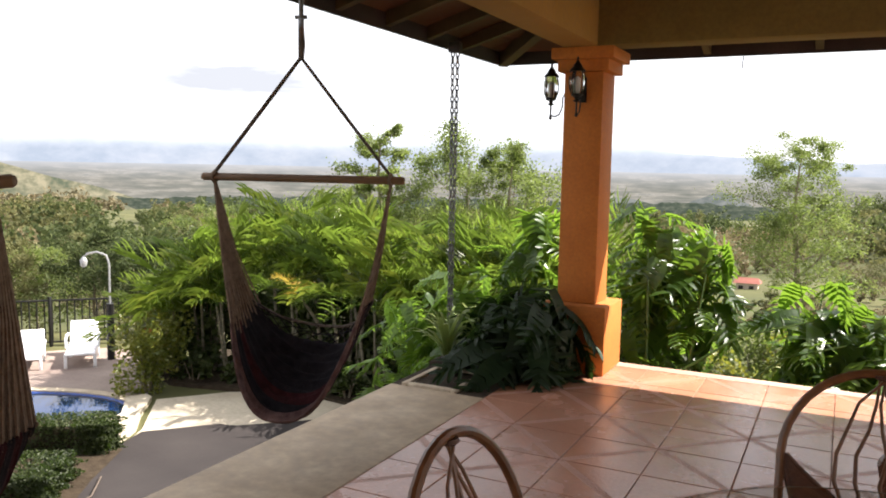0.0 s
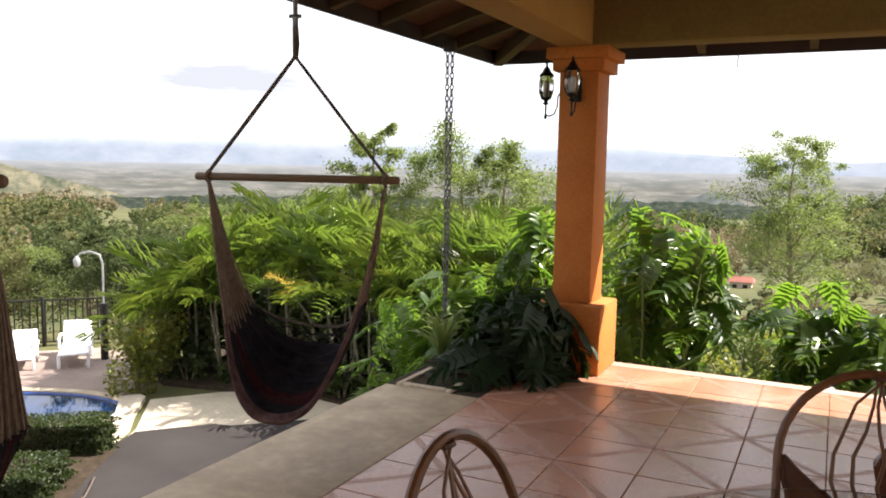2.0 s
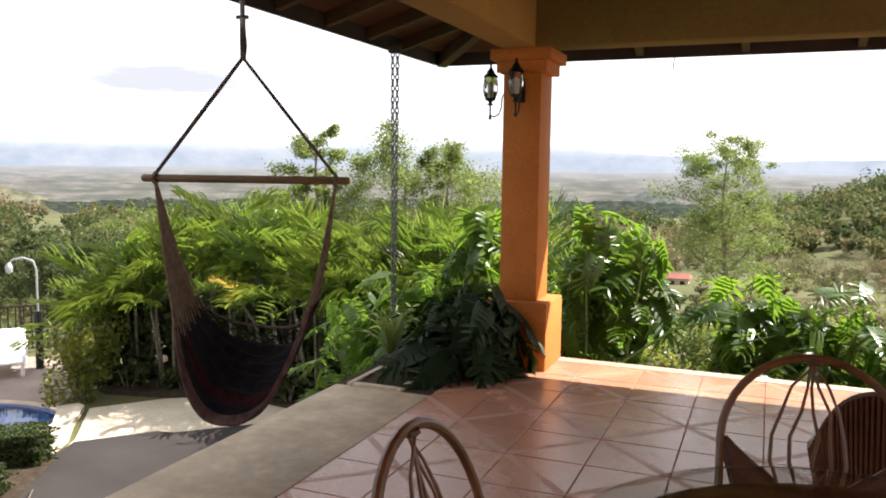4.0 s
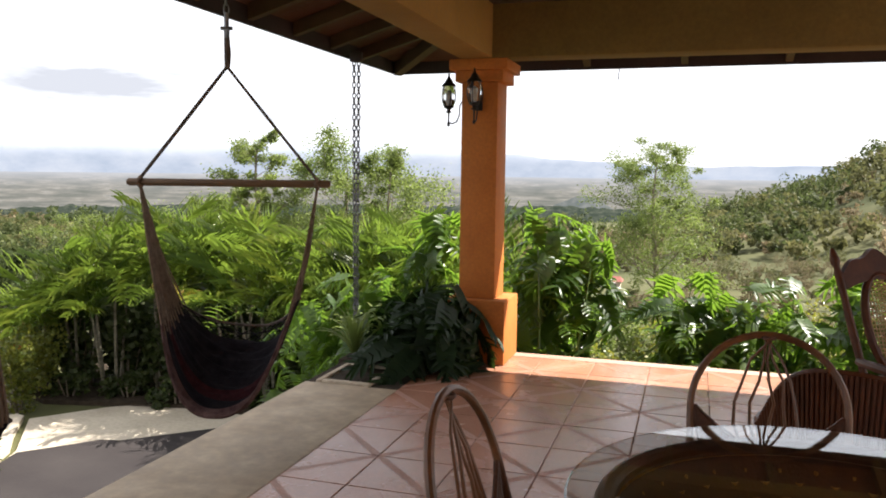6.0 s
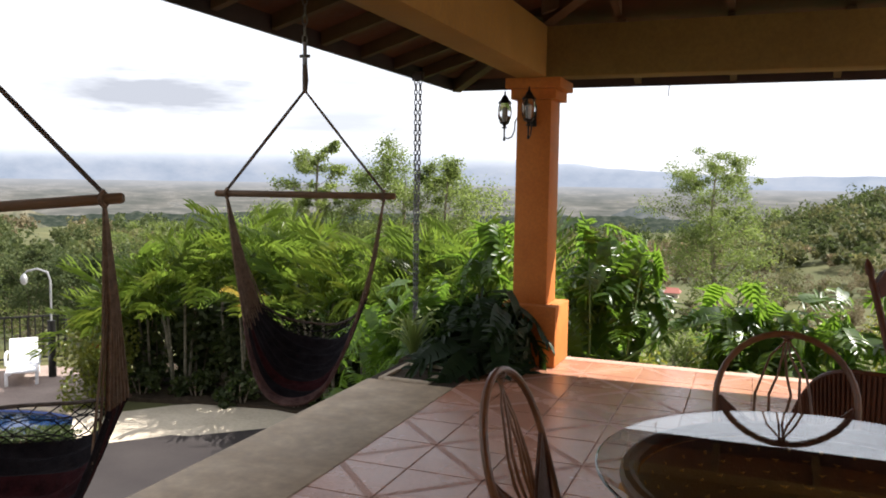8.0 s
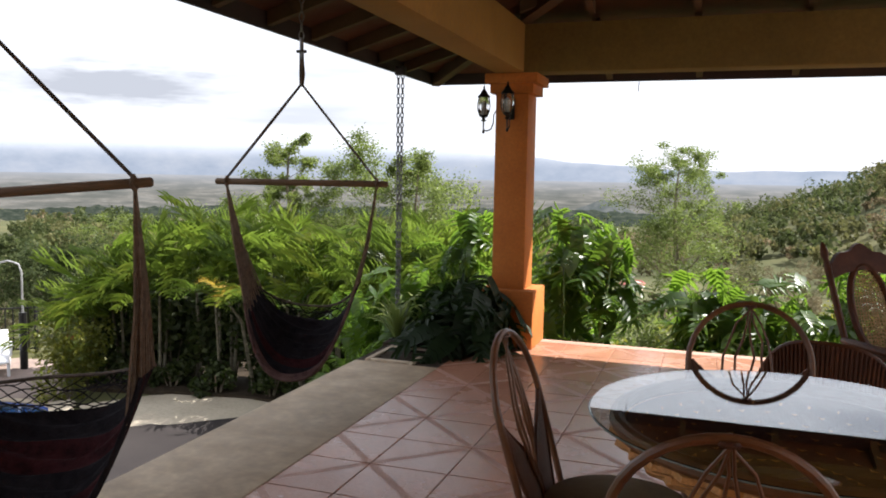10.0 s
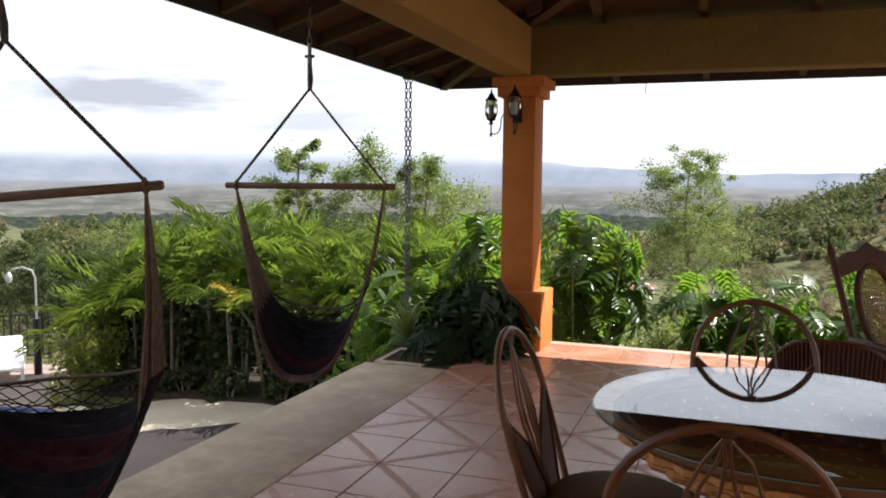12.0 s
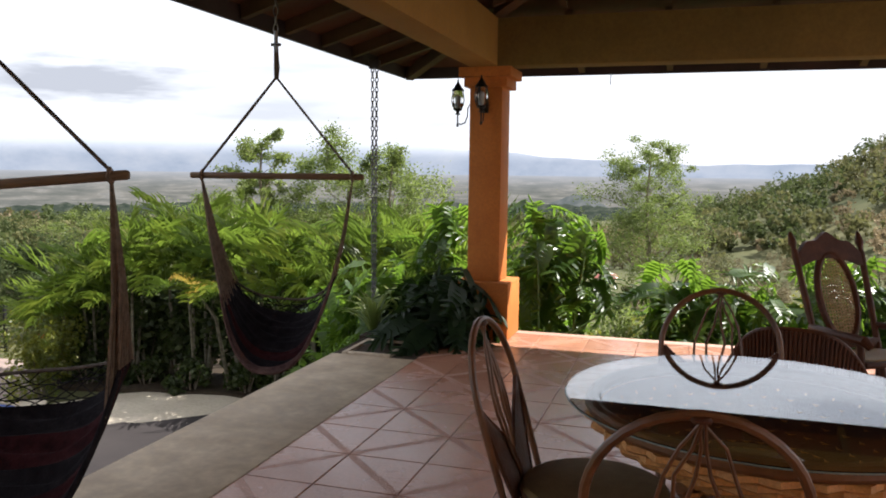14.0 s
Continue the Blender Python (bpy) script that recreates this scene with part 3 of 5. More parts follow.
# ---- paving, pool ----
def ell(cx, cy, rx, ry, turn, n=40):
    c, q = math.cos(radians(turn)), math.sin(radians(turn))
    return [(cx + rx * math.cos(2 * math.pi * i / n) * c - ry * math.sin(2 * math.pi * i / n) * q, cy + rx * math.cos(2 * math.pi * i / n) * q + ry * math.sin(2 * math.pi * i / n) * c) for i in range(n)]


solid("pool_deck", Shape().prism([(-16, -3), (-6.9, -3), (-7.0, 1.6), (-8.6, 3.9), (-10.9, 6.4), (-12.2, 6.2), (-16, 2.2)], LOW - 0.2, LOW + 0.012), M_DECKSTONE, "mottled stone paving round the pool", "paving", smooth=False)
solid("path_paving", Shape().prism([(-8.43, 3.97), (-7.46, 2.76), (-7.2, 2.2), (-6.6, 1.0), (-1.2, -2.0), (-1.2, 3.6), (-3.4, 6.6), (-6.3, 5.9), (-7.7, 4.9)], LOW - 0.2, LOW + 0.03), M_PALE, "sunlit cream concrete paving", "paving", smooth=False)
# cast shadow on the paving, laid as a dark slab along its edge
solid("driveway", Shape().prism([(-7.36, 2.66), (-6.62, 3.50), (-6.35, 3.56), (-5.1, 4.75), (-1.1, 5.2), (-0.96, -9.0), (-6.0, -9.0), (-6.1, 0.5), (-6.55, 1.05), (-7.2, 2.12)], LOW - 0.2, LOW + 0.045), M_SHADOW_PAVING, "paving below the terrace with its shadow painted dark", "driveway", smooth=False)

solid("kerb", Shape().prism([(-8.85, 3.72), (-8.68, 3.98), (-8.50, 3.93), (-7.98, 3.22), (-7.52, 2.70), (-7.28, 2.18), (-7.62, 2.12), (-8.02, 2.55), (-8.22, 3.05)], LOW - 0.1, LOW + 0.085), M_PALE, "raised cream concrete kerb between pool and paving", "kerb", smooth=False)
solid("palm_bed", Shape().prism([(-9.9, 5.2), (-8.9, 4.75), (-7.6, 5.05), (-6.0, 5.35), (-3.4, 5.0), (-1.0, 4.7), (-0.5, 9.0), (-9.9, 9.0)], LOW - 0.2, LOW + 0.075), M_SOIL, "dark soil bed under the palms", "soil", smooth=False)

PX, PY = -10.14, 2.12
pool = thing("pool", "kidney-shaped blue pool with a pale coping", "pool", kind="structure")
outer, inner = ell(PX, PY, 2.35, 1.30, 32), ell(PX, PY, 2.17, 1.12, 32)
s = Shape()
n = len(outer)
s.add([(x, y, LOW + 0.075) for x, y in outer] + [(x, y, LOW + 0.075) for x, y in inner] + [(x, y, LOW) for x, y in outer] + [(x, y, LOW + 0.0) for x, y in inner],
      [(i, (i + 1) % n, n + (i + 1) % n, n + i) for i in range(n)] + [(2 * n + i, 2 * n + (i + 1) % n, (i + 1) % n, i) for i in range(n)] + [(n + i, n + (i + 1) % n, 3 * n + (i + 1) % n, 3 * n + i) for i in range(n)])
part("coping", s, M_STONE, pool, "cream rounded coping")
part("tile_band", Shape().add([(x, y, LOW + 0.055) for x, y in inner] + [(PX + (x - PX) * 0.97, PY + (y - PY) * 0.97, LOW + 0.025) for x, y in inner], [(i, (i + 1) % n, n + (i + 1) % n, n + i) for i in range(n)]), M_POOLTILE, pool, "dark blue waterline tiles")
part("water", Shape().add([(x, y, LOW + 0.03) for x, y in inner], [tuple(range(n))]), M_WATER, pool, "rippled blue water")


# ---- terrace furniture ----
TABLE = Vector((1.87, -4.24, 0))
table = thing("dining_table", "round glass-topped table on a woven rattan base", "table", pose(*TABLE))
part("glass_top", Shape().lathe([(0.0, 0.754), (0.551, 0.754), (0.555, 0.7565), (0.555, 0.7595), (0.551, 0.762), (0.0, 0.762)], 72, cap=False), M_GLASS, table, "clear glass top", False).visible_shadow = False
# opaque band added, the glass edge's look painted as its colour
part("glass_edge", Shape().lathe([(0.5535, 0.7555), (0.5560, 0.757), (0.5564, 0.758), (0.5560, 0.759), (0.5535, 0.7605)], 72, cap=False), M_GLASSEDGE, table, "opaque green-grey band added over the glass edge").visible_shadow = False
part("ring", Shape().tube(arc((0, 0, 0.726), 0.475, 0, 351, 40), 0.022, 10, closed=True), M_RATTAN, table)
for i in range(7):
    r, z = 0.475 - 0.018 * i - 0.004 * i * i, 0.695 - 0.024 * i
    part("woven_band", Shape().tube([(r * math.cos(a) * (1 + 0.024 * (-1) ** (k + i)), r * math.sin(a) * (1 + 0.024 * (-1) ** (k + i)), z) for k, a in ((k, 2 * math.pi * k / 64) for k in range(64))], 0.013, 5, closed=True), M_WEAVE, table, "honey-coloured woven wicker")
part("inner_drum", Shape().lathe([(0.452, 0.71), (0.435, 0.675), (0.395, 0.645), (0.31, 0.598), (0.19, 0.55)], 40, cap=False), M_WICKER, table)
for k in range(4):
    a = radians(45 + 90 * k)
    c, q = math.cos(a), math.sin(a)
    leg = [(r * c, r * q, z) for r, z in ((0.30, 0.56), (0.22, 0.48), (0.17, 0.36), (0.17, 0.22), (0.24, 0.10), (0.34, 0.02))]
    post = part("leg", Shape().tube(leg, 0.024, 8), M_RATTAN, table)
    wrap = Shape()
    for i in range(16):
        f = i / 15
        z = 0.54 - 0.34 * f
        r = 0.17 + 0.12 * max(0, (z - 0.38) / 0.18) ** 1.5
        wrap.tube([(r * c + 0.030 * math.cos(b), r * q + 0.030 * math.sin(b), z) for b in (2 * math.pi * j / 8 for j in range(8))], 0.007, 4, closed=True)
    part("binding", wrap, M_WEAVE, post, "coiled cane binding")
part("shelf", Shape().tube(arc((0, 0, 0.20), 0.19, 0, 345, 24), 0.016, 8, closed=True), M_RATTAN, table)


def dining_chair():
    """Rattan chair facing +y: an arched back with branch-like sticks and two woven leaf panels."""
    ch = thing("dining_chair", "brown rattan dining chair with an arched back and tan cushion", "chair", group="chairs round the table")
    rake = lambda z: -0.20 - 0.29 * max(0, z - 0.42)
    back = [(-0.205, rake(0.02) + 0.03, 0.01), (-0.205, -0.185, 0.25), (-0.205, rake(0.45), 0.45)]
    hoop = [(0.215 * math.cos(radians(180 - a)), 0, 0.735 + 0.215 * math.sin(radians(a))) for a in range(0, 181, 10)]
    loop = back + [(-0.212, rake(0.6), 0.6)] + [(x, rake(z), z) for x, _, z in hoop] + [(0.212, rake(0.6), 0.6)] + [(-x, y, z) for x, y, z in reversed(back)]
    part("back_hoop", Shape().tube(loop, 0.0108, 9), M_RATTAN, ch)
    for sx in (-1, 1):
        part("leg", Shape().tube([(0.20 * sx, 0.19, 0.01), (0.195 * sx, 0.185, 0.22), (0.185 * sx, 0.175, 0.42)], 0.0155, 9), M_RATTAN, ch)
    part("seat_ring", Shape().tube([(0.215 * math.cos(a), 0.205 * math.sin(a), 0.425) for a in (2 * math.pi * k / 28 for k in range(28))], 0.017, 8, closed=True), M_RATTAN, ch)
    part("stretcher", Shape().tube([(0.185 * math.cos(a), 0.18 * math.sin(a), 0.20) for a in (2 * math.pi * k / 24 for k in range(24))], 0.010, 6, closed=True), M_RATTAN, ch)
    pad = part("cushion", Shape().lathe([(0.0, 0.44), (0.19, 0.44), (0.212, 0.455), (0.216, 0.475), (0.205, 0.492), (0.15, 0.503), (0.0, 0.507)], 36, cap=False), M_CUSHION, ch, "tan fabric seat cushion")
    part("piping", Shape().tube(arc((0, 0, 0.474), 0.2165, 0, 350, 36), 0.004, 5, closed=True), M_WICKER, pad, "dark cushion piping")
    part("binding", Shape().tube([(0.018 * math.cos(a), rake(0.95) + 0.018 * math.sin(a), 0.942) for a in (2 * math.pi * k / 10 for k in range(10))], 0.006, 5, closed=True), M_WICKER, ch)
    rng = random.Random(5)
    for k, (xm, xb) in enumerate(((-0.075, -0.03), (-0.038, -0.012), (-0.01, 0.0), (0.035, 0.012), (0.072, 0.03))):
        path = []
        for i in range(9):
            f = i / 8
            z = 0.94 - 0.49 * f
            x = xm * math.sin(math.pi * min(1, f * 1.15)) ** 0.8 + xb * f + 0.011 * rng.uniform(-1, 1)
            path.append((x, rake(z) + 0.004 * (k - 2), z))
        part("back_stick", Shape().tube(path, [0.0052 - 0.0018 * abs(2 * i / 8 - 1) for i in range(9)], 6), M_RATTAN, ch)
    for sx in (-1, 1):
        rows = []
        for i in range(13):
            f = i / 12
            z = 0.735 - 0.29 * f
            out, wide = 0.208 - 0.10 * f ** 1.4, 0.155 * math.sin(math.pi * min(1, f * 0.72 + 0.02)) ** 1.2
            rows.append([(sx * (out - wide * j / 5), rake(z) + 0.006 * math.sin(math.pi * j / 5), z) for j in range(6)])
        s = Shape().sheet(rows)
        s.sheet([[(x, y - 0.008, z) for x, y, z in reversed(r)] for r in rows])
        s.tube([r[-1] for r in rows], 0.006, 5).tube([r[0] for r in rows], 0.006, 5)
        part("leaf_panel", s, M_WICKER, ch, "dark woven leaf-shaped panel")
    return ch


chair = dining_chair()
seats = [((1.782, -3.755), 180), ((1.415, -4.33), -91.5), ((1.660, -4.745), 4), ((2.36, -4.26), 90)]
for k, ((x, y), turn) in enumerate(seats):
    m = pose(x, y, 0, 0, 0, turn)
    if k:
        copy_thing(chair, m)
    else:
        chair.matrix_basis = m


def rocking_chair():
    """Carved rocker facing +y, its back leaning away."""
    ro = thing("rocking_chair", "carved dark wooden rocking chair with a cane oval back", "rocking chair")
    lean = lambda z: -0.20 - 0.34 * (z - 0.42)
    for sx in (-1, 1):
        post = [(0.235 * sx * (0.86 + 0.14 * (z - 0.4) / 0.7), lean(z), z) for z in (0.16, 0.3, 0.42, 0.55, 0.70, 0.85, 1.0, 1.04, 1.065, 1.09, 1.12, 1.14)]
        part("back_post", Shape().tube(post, [0.020, 0.022, 0.022, 0.018, 0.022, 0.019, 0.021, 0.015, 0.025, 0.023, 0.016, 0.006], 10), M_CARVED, ro)
        rock = [(0.23 * sx, -0.50 + 1.0 * f, 0.012 + 0.16 * (2 * f - 1) ** 2) for f in (i / 14 for i in range(15))]
        part("rocker", Shape().tube(rock, 0.019, 8), M_CARVED, ro)
        part("front_leg", Shape().tube([(0.24 * sx, 0.22, 0.06), (0.24 * sx, 0.22, 0.2), (0.24 * sx, 0.21, 0.42), (0.25 * sx, 0.20, 0.55)], [0.02, 0.026, 0.018, 0.022], 9), M_CARVED, ro)
        part("back_leg", Shape().tube([(0.215 * sx, -0.20, 0.42), (0.22 * sx, -0.24, 0.08)], 0.02, 8), M_CARVED, ro)
        part("arm", Shape().tube([(0.225 * sx, lean(0.58) + 0.01, 0.57), (0.275 * sx, -0.08, 0.575), (0.285 * sx, 0.10, 0.565), (0.265 * sx, 0.26, 0.555), (0.25 * sx, 0.29, 0.52)], [0.02, 0.024, 0.026, 0.03, 0.02], 9), M_CARVED, ro)
    crest = Shape()
    top = [(x, 1.02 + 0.105 * (1 - (abs(x) / 0.215) ** 1.4) + 0.012 * math.cos(x * 42)) for x in (-0.215 + 0.43 * i / 24 for i in range(25))]
    low = [(x, 0.955 - 0.05 * (abs(x) / 0.215) ** 2 + 0.02) for x, _ in top]
    for off, flip in ((0.018, 1), (-0.018, -1)):
        crest.sheet([[(x, lean(z) + off, z) for x, z in line] for line in ((top, low) if flip > 0 else (low, top))])
    crest.sheet([[(x, lean(z) - 0.018, z) for x, z in top], [(x, lean(z) + 0.018, z) for x, z in top]])
    part("crest_rail", crest, M_CARVED, ro, "scalloped carved crest rail")
    part("lower_rail", Shape().box((-0.21, lean(0.47) - 0.016, 0.445), (0.21, lean(0.47) + 0.016, 0.50), 0.006), M_CARVED, ro)
    oval = [(0.125 * math.cos(a), lean(0.745 + 0.255 * math.sin(a)), 0.745 + 0.255 * math.sin(a)) for a in (2 * math.pi * k / 32 for k in range(32))]
    part("back_oval", Shape().tube(oval, 0.021, 8, closed=True), M_CARVED, ro)
    web = Shape()
    for i in range(-5, 6):
        x = 0.0195 * i
        h = 0.255 * math.sqrt(max(0, 1 - (x / 0.125) ** 2))
        web.tube([(x, lean(0.745 - h), 0.745 - h), (x, lean(0.745 + h), 0.745 + h)], 0.0042, 4)
    for i in range(-12, 13):
        z = 0.0195 * i
        h = 0.125 * math.sqrt(max(0, 1 - (z / 0.255) ** 2))
        web.tube([(-h, lean(0.745 + z) + 0.003, 0.745 + z), (h, lean(0.745 + z) + 0.003, 0.745 + z)], 0.0042, 4)
        for sx in (-1, 1):
            if h > 0.03:
                web.tube([(-h * 0.9, lean(0.745 + z) - 0.003, 0.745 + z), (h * 0.3, lean(0.745 + z + 0.02), min(0.985, 0.745 + z + 0.05 * sx))], 0.003, 4)
    part("cane_panel", web, M_CANE, ro, "pale woven cane webbing")
    part("seat", Shape().box((-0.235, -0.21, 0.40), (0.235, 0.24, 0.435), 0.012), M_CARVED, ro)
    part("seat_web", Shape().box((-0.19, -0.17, 0.436), (0.19, 0.20, 0.442)), M_CANE, ro, "pale cane seat")
    return ro


rocking_chair().matrix_basis = pose(2.66, -1.85, 0.008, 4, 0, 208) @ Matrix.Scale(0.955, 4)


def wicker_armchair():
    """Low tub chair facing +y with a ribbed woven shell."""
    ar = thing("wicker_armchair", "dark brown ribbed wicker armchair with a curved back", "armchair")
    shell, rim = Shape(), []
    n = 20
    crown = lambda a: 0.36 + 0.31 * smoothstep(0.25, 1.05, -math.sin(radians(a)))
    for layer in (0.0, 0.022):
        rows = []
        for i in range(n):
            a = 150 + 240 * i / (n - 1)
            c, q = math.cos(radians(a)), math.sin(radians(a))
            rows.append([((0.33 - layer) * c * (0.86 + 0.14 * f), (0.30 - layer) * q * (0.86 + 0.14 * f), 0.10 + (crown(a) - 0.10) * f) for f in (k / 8 for k in range(9))])
        shell.sheet(rows if layer else rows[::-1])
    for i in range(n * 4):
        a = 150 + 240 * i / (4 * n - 1)
        c, q = math.cos(radians(a)), math.sin(radians(a))
        part("rib", Shape().tube([(0.336 * c * (0.86 + 0.14 * f), 0.306 * q * (0.86 + 0.14 * f), 0.10 + (crown(a) - 0.10) * f) for f in (0, 0.5, 1)], 0.0075, 6), M_CARVED, ar)
        rim.append((0.325 * c, 0.295 * q, crown(a) + 0.004))
    part("shell", shell, M_WICKER, ar)
    part("top_rim", Shape().tube(rim, 0.013, 8), M_CARVED, ar)
    part("seat", Shape().lathe([(0.27, 0.30), (0.275, 0.36), (0.26, 0.385), (0.0, 0.39)], 30, cap=False), M_WICKER, ar)
    for a in (45, 135, 225, 315):
        part("foot", Shape().tube([(0.23 * math.cos(radians(a)), 0.21 * math.sin(radians(a)), 0.0), (0.25 * math.cos(radians(a)), 0.23 * math.sin(radians(a)), 0.12)], 0.018, 8), M_RATTAN, ar)
    return ar


wicker_armchair().matrix_basis = pose(2.22, -2.30, 0, 0, 0, -14) @ Matrix.Diagonal((1.12, 1.05, 1.0, 1))


def hammock_chair(stripes, cover=0.45, wide=0.33, dip=0.53, end=0.78, deep=0.16, rise=0.30):
    """Hanging net chair, its bar along x, hung from the roof above the origin."""
    h = thing("hammock_chair", "maroon and navy net hammock chair on a wooden bar", "hammock chair", group="hammock chairs")
    links = Shape()
    part("eye_hook", Shape().tube([(0, 0, 2.46), (0, 0, 2.40)], 0.008, 6), M_STEEL, h)
    for k in range(5):
        z = 2.39 - 0.052 * k
        ring = [(0.013 * math.cos(a), 0.0, z + 0.030 * math.sin(a)) for a in (2 * math.pi * j / 10 for j in range(10))]
        if k % 2:
            ring = [(y, x, z2) for x, y, z2 in ring]
        links.tube(ring, 0.0042, 5, closed=True)
    part("chain", links, M_STEEL, h, "short steel chain")
    part("swivel", Shape().tube([(0, 0, 2.17), (0, 0, 2.10)], 0.012, 8).tube([(-0.028, 0, 2.095), (0.028, 0, 2.095)], 0.009, 6).tube([(0, 0, 2.09), (0, 0, 2.02)], 0.014, 7), M_STEEL, h)
    part("neck", Shape().tube([(0, 0, 2.05), (0.003, 0, 1.97), (0, 0, 1.90)], [0.014, 0.017, 0.013], 7), M_ROPE, h)
    for sx in (-1, 1):
        for off in (-0.006, 0.006):
            part("rope", Shape().tube([(0.003 * sx, off, 1.91), (0.22 * sx, off * 2, 1.64), (0.435 * sx, off, 1.375)], 0.0065, 6), M_ROPE, h)
        part("knot", Shape().tube([(0.435 * sx + 0.004 * math.cos(t * 9), 0.027 * math.cos(t), 1.355 + 0.027 * math.sin(t)) for t in (2 * math.pi * k / 12 for k in range(12))], 0.0085, 6, closed=True), M_CORD, h)
    part("bar", Shape().tube([(-0.5, 0, 1.355), (-0.49, 0, 1.355), (0.49, 0, 1.355), (0.5, 0, 1.355)], [0.014, 0.019, 0.019, 0.014], 12), M_BAR, h, "round weathered wooden bar")

    def sling(u, v):
        """u from one end to the other, v from the front lip to the back."""
        a = u * 2 - 1
        x = wide * math.copysign(abs(a) ** 0.85, a)
        drop = 1 - abs(a) ** 2.3
        pleat = 0.008 * math.sin(v * 70 + 3 * a) + 0.006 * math.sin(v * 31 - 5 * a)
        z = end - (dip - rise * v ** 1.6) * drop + pleat * (0.4 + drop)
        y = (v - 0.45) * (deep + 0.50 * drop)
        return (x, y, z)

    n, w = 26, len(stripes)
    for j, mat in enumerate(stripes):
        rows = [[sling(i / n, (j + f) / w * cover) for f in (k / 8 for k in range(9))] for i in range(n + 1)]
        s = Shape().sheet(rows)
        s.sheet([[(x, y, z - 0.010) for x, y, z in reversed(r)] for r in rows])
        part("net_band", s, mat, h)
    net = Shape()
    for k in range(-14, 27):
        for d in (1, -1):
            path = []
            for i in range(27):
                u = i / 26
                v = (k / 25 + u * 0.5 if d > 0 else k / 25 + (1 - u) * 0.5) + 0.012 * math.sin(5.1 * k + 9 * u)
                if cover - 0.02 <= v <= 1.0:
                    path.append(sling(u, v))
                elif len(path) > 1:
                    net.tube(path, 0.0030, 3, cap=False)
                    path = []
                else:
                    path = []
            if len(path) > 1:
                net.tube(path, 0.0030, 3, cap=False)
    part("open_net", net, M_NAVY, h, "open dark net back")
    part("front_edge", Shape().tube([sling(i / n, 0.0) for i in range(n + 1)], 0.006, 6), stripes[0], h)
    part("back_edge", Shape().tube([sling(i / n, 1.0) for i in range(n + 1)], 0.008, 6), M_ROPE, h)
    for sx, u in ((-1, 0.0), (1, 1.0)):
        for k in range(40):
            e = sling(min(max(u - sx * 0.10 * ((k * 5) % 7) / 7, 0), 1), k / 39)
            top = (0.435 * sx, 0.016 * (k / 39 - 0.5), 1.335)
            mid = tuple((p * 0.5 + q * 0.5) * (1 if i else 1.0) for i, (p, q) in enumerate(zip(e, top)))
            part("cord", Shape().tube([top, (mid[0] + 0.01 * sx, mid[1] * 0.8, mid[2] - 0.02), e], 0.005, 4, cap=False), M_CORD, h)
    return h


hammock_chair([M_MAUVE, M_NAVY, M_MAROON, M_NAVY, M_NAVY, M_NAVY, M_NAVY], 0.86, dip=0.505).matrix_basis = pose(-0.62, -2.50, 0, 0, 0, 16)
hammock_chair([M_NAVY, M_MAROON, M_NAVY, M_MAROON, M_NAVY], 0.82, 0.41, 0.50, 0.66, 0.20, 0.42).matrix_basis = pose(-0.835, -4.425, 2.425, 0, -5.0, 24) @ pose(0, 0, -2.46)


def lantern(m):
    la = thing("wall_lantern", "black wrought-iron wall lantern with curved glass", "lantern", m, group="column lanterns")
    part("glass_body", Shape().lathe([(0.028, -0.07), (0.046, -0.03), (0.052, 0.01), (0.048, 0.05), (0.036, 0.085)], 20, cap=False), M_LAMPGLASS, la).visible_shadow = False
    part("bulb", Shape().lathe([(0.004, -0.06), (0.014, -0.05), (0.016, 0.0), (0.016, 0.035), (0.004, 0.05)], 12), M_BULB, la, "white bulb tube")
    part("roof_cap", Shape().lathe([(0.055, 0.085), (0.050, 0.098), (0.032, 0.115), (0.024, 0.135), (0.013, 0.148), (0.006, 0.165), (0.010, 0.172), (0.002, 0.185)], 20), M_IRON, la)
    part("base", Shape().lathe([(0.005, -0.215), (0.012, -0.205), (0.006, -0.18), (0.007, -0.115), (0.028, -0.108), (0.012, -0.098), (0.016, -0.085), (0.036, -0.075), (0.040, -0.062)], 16), M_IRON, la)
    for k in range(6):
        a = radians(60 * k)
        part("rib", Shape().tube([(r * math.cos(a), r * math.sin(a), z) for r, z in ((0.036, -0.065), (0.050, -0.03), (0.056, 0.01), (0.052, 0.05), (0.044, 0.088))], 0.0035, 5), M_IRON, la)
    part("arm", Shape().tube([(0, 0, -0.185), (0.03, 0, -0.195), (0.065, 0, -0.18), (0.085, 0, -0.13), (0.088, 0, -0.06), (0.105, 0, -0.03), (0.128, 0, -0.03)], 0.0055, 6), M_IRON, la)
    part("backplate", Shape().box((0.122, -0.028, -0.11), (0.137, 0.028, 0.06), 0.005), M_IRON, la)
    return la


lantern(pose(-0.252, -0.05, 1.985))
lantern(pose(0.02, -0.312, 1.985, 0, 0, 90))

# rain chain and the hook at the eaves
LINK = Shape().tube([(0.013 * math.cos(a), 0.0, 0.027 * math.sin(a)) for a in (2 * math.pi * j / 8 for j in range(8))], 0.005, 4, closed=True).mesh("link", M_STEEL)
rain = thing("rain_chain", "double steel rain chain hanging from the eaves", "rain chain", pose(-0.955, -0.185, 0))
for off in (-0.02, 0.02):
    for k in range(52):
        z = 2.245 - 0.041 * k
        spread = off * (1 - 0.6 * k / 52)
        part("link", LINK, None, rain, at=pose(spread, 0, z, 0, 0, 90 * (k % 2)))
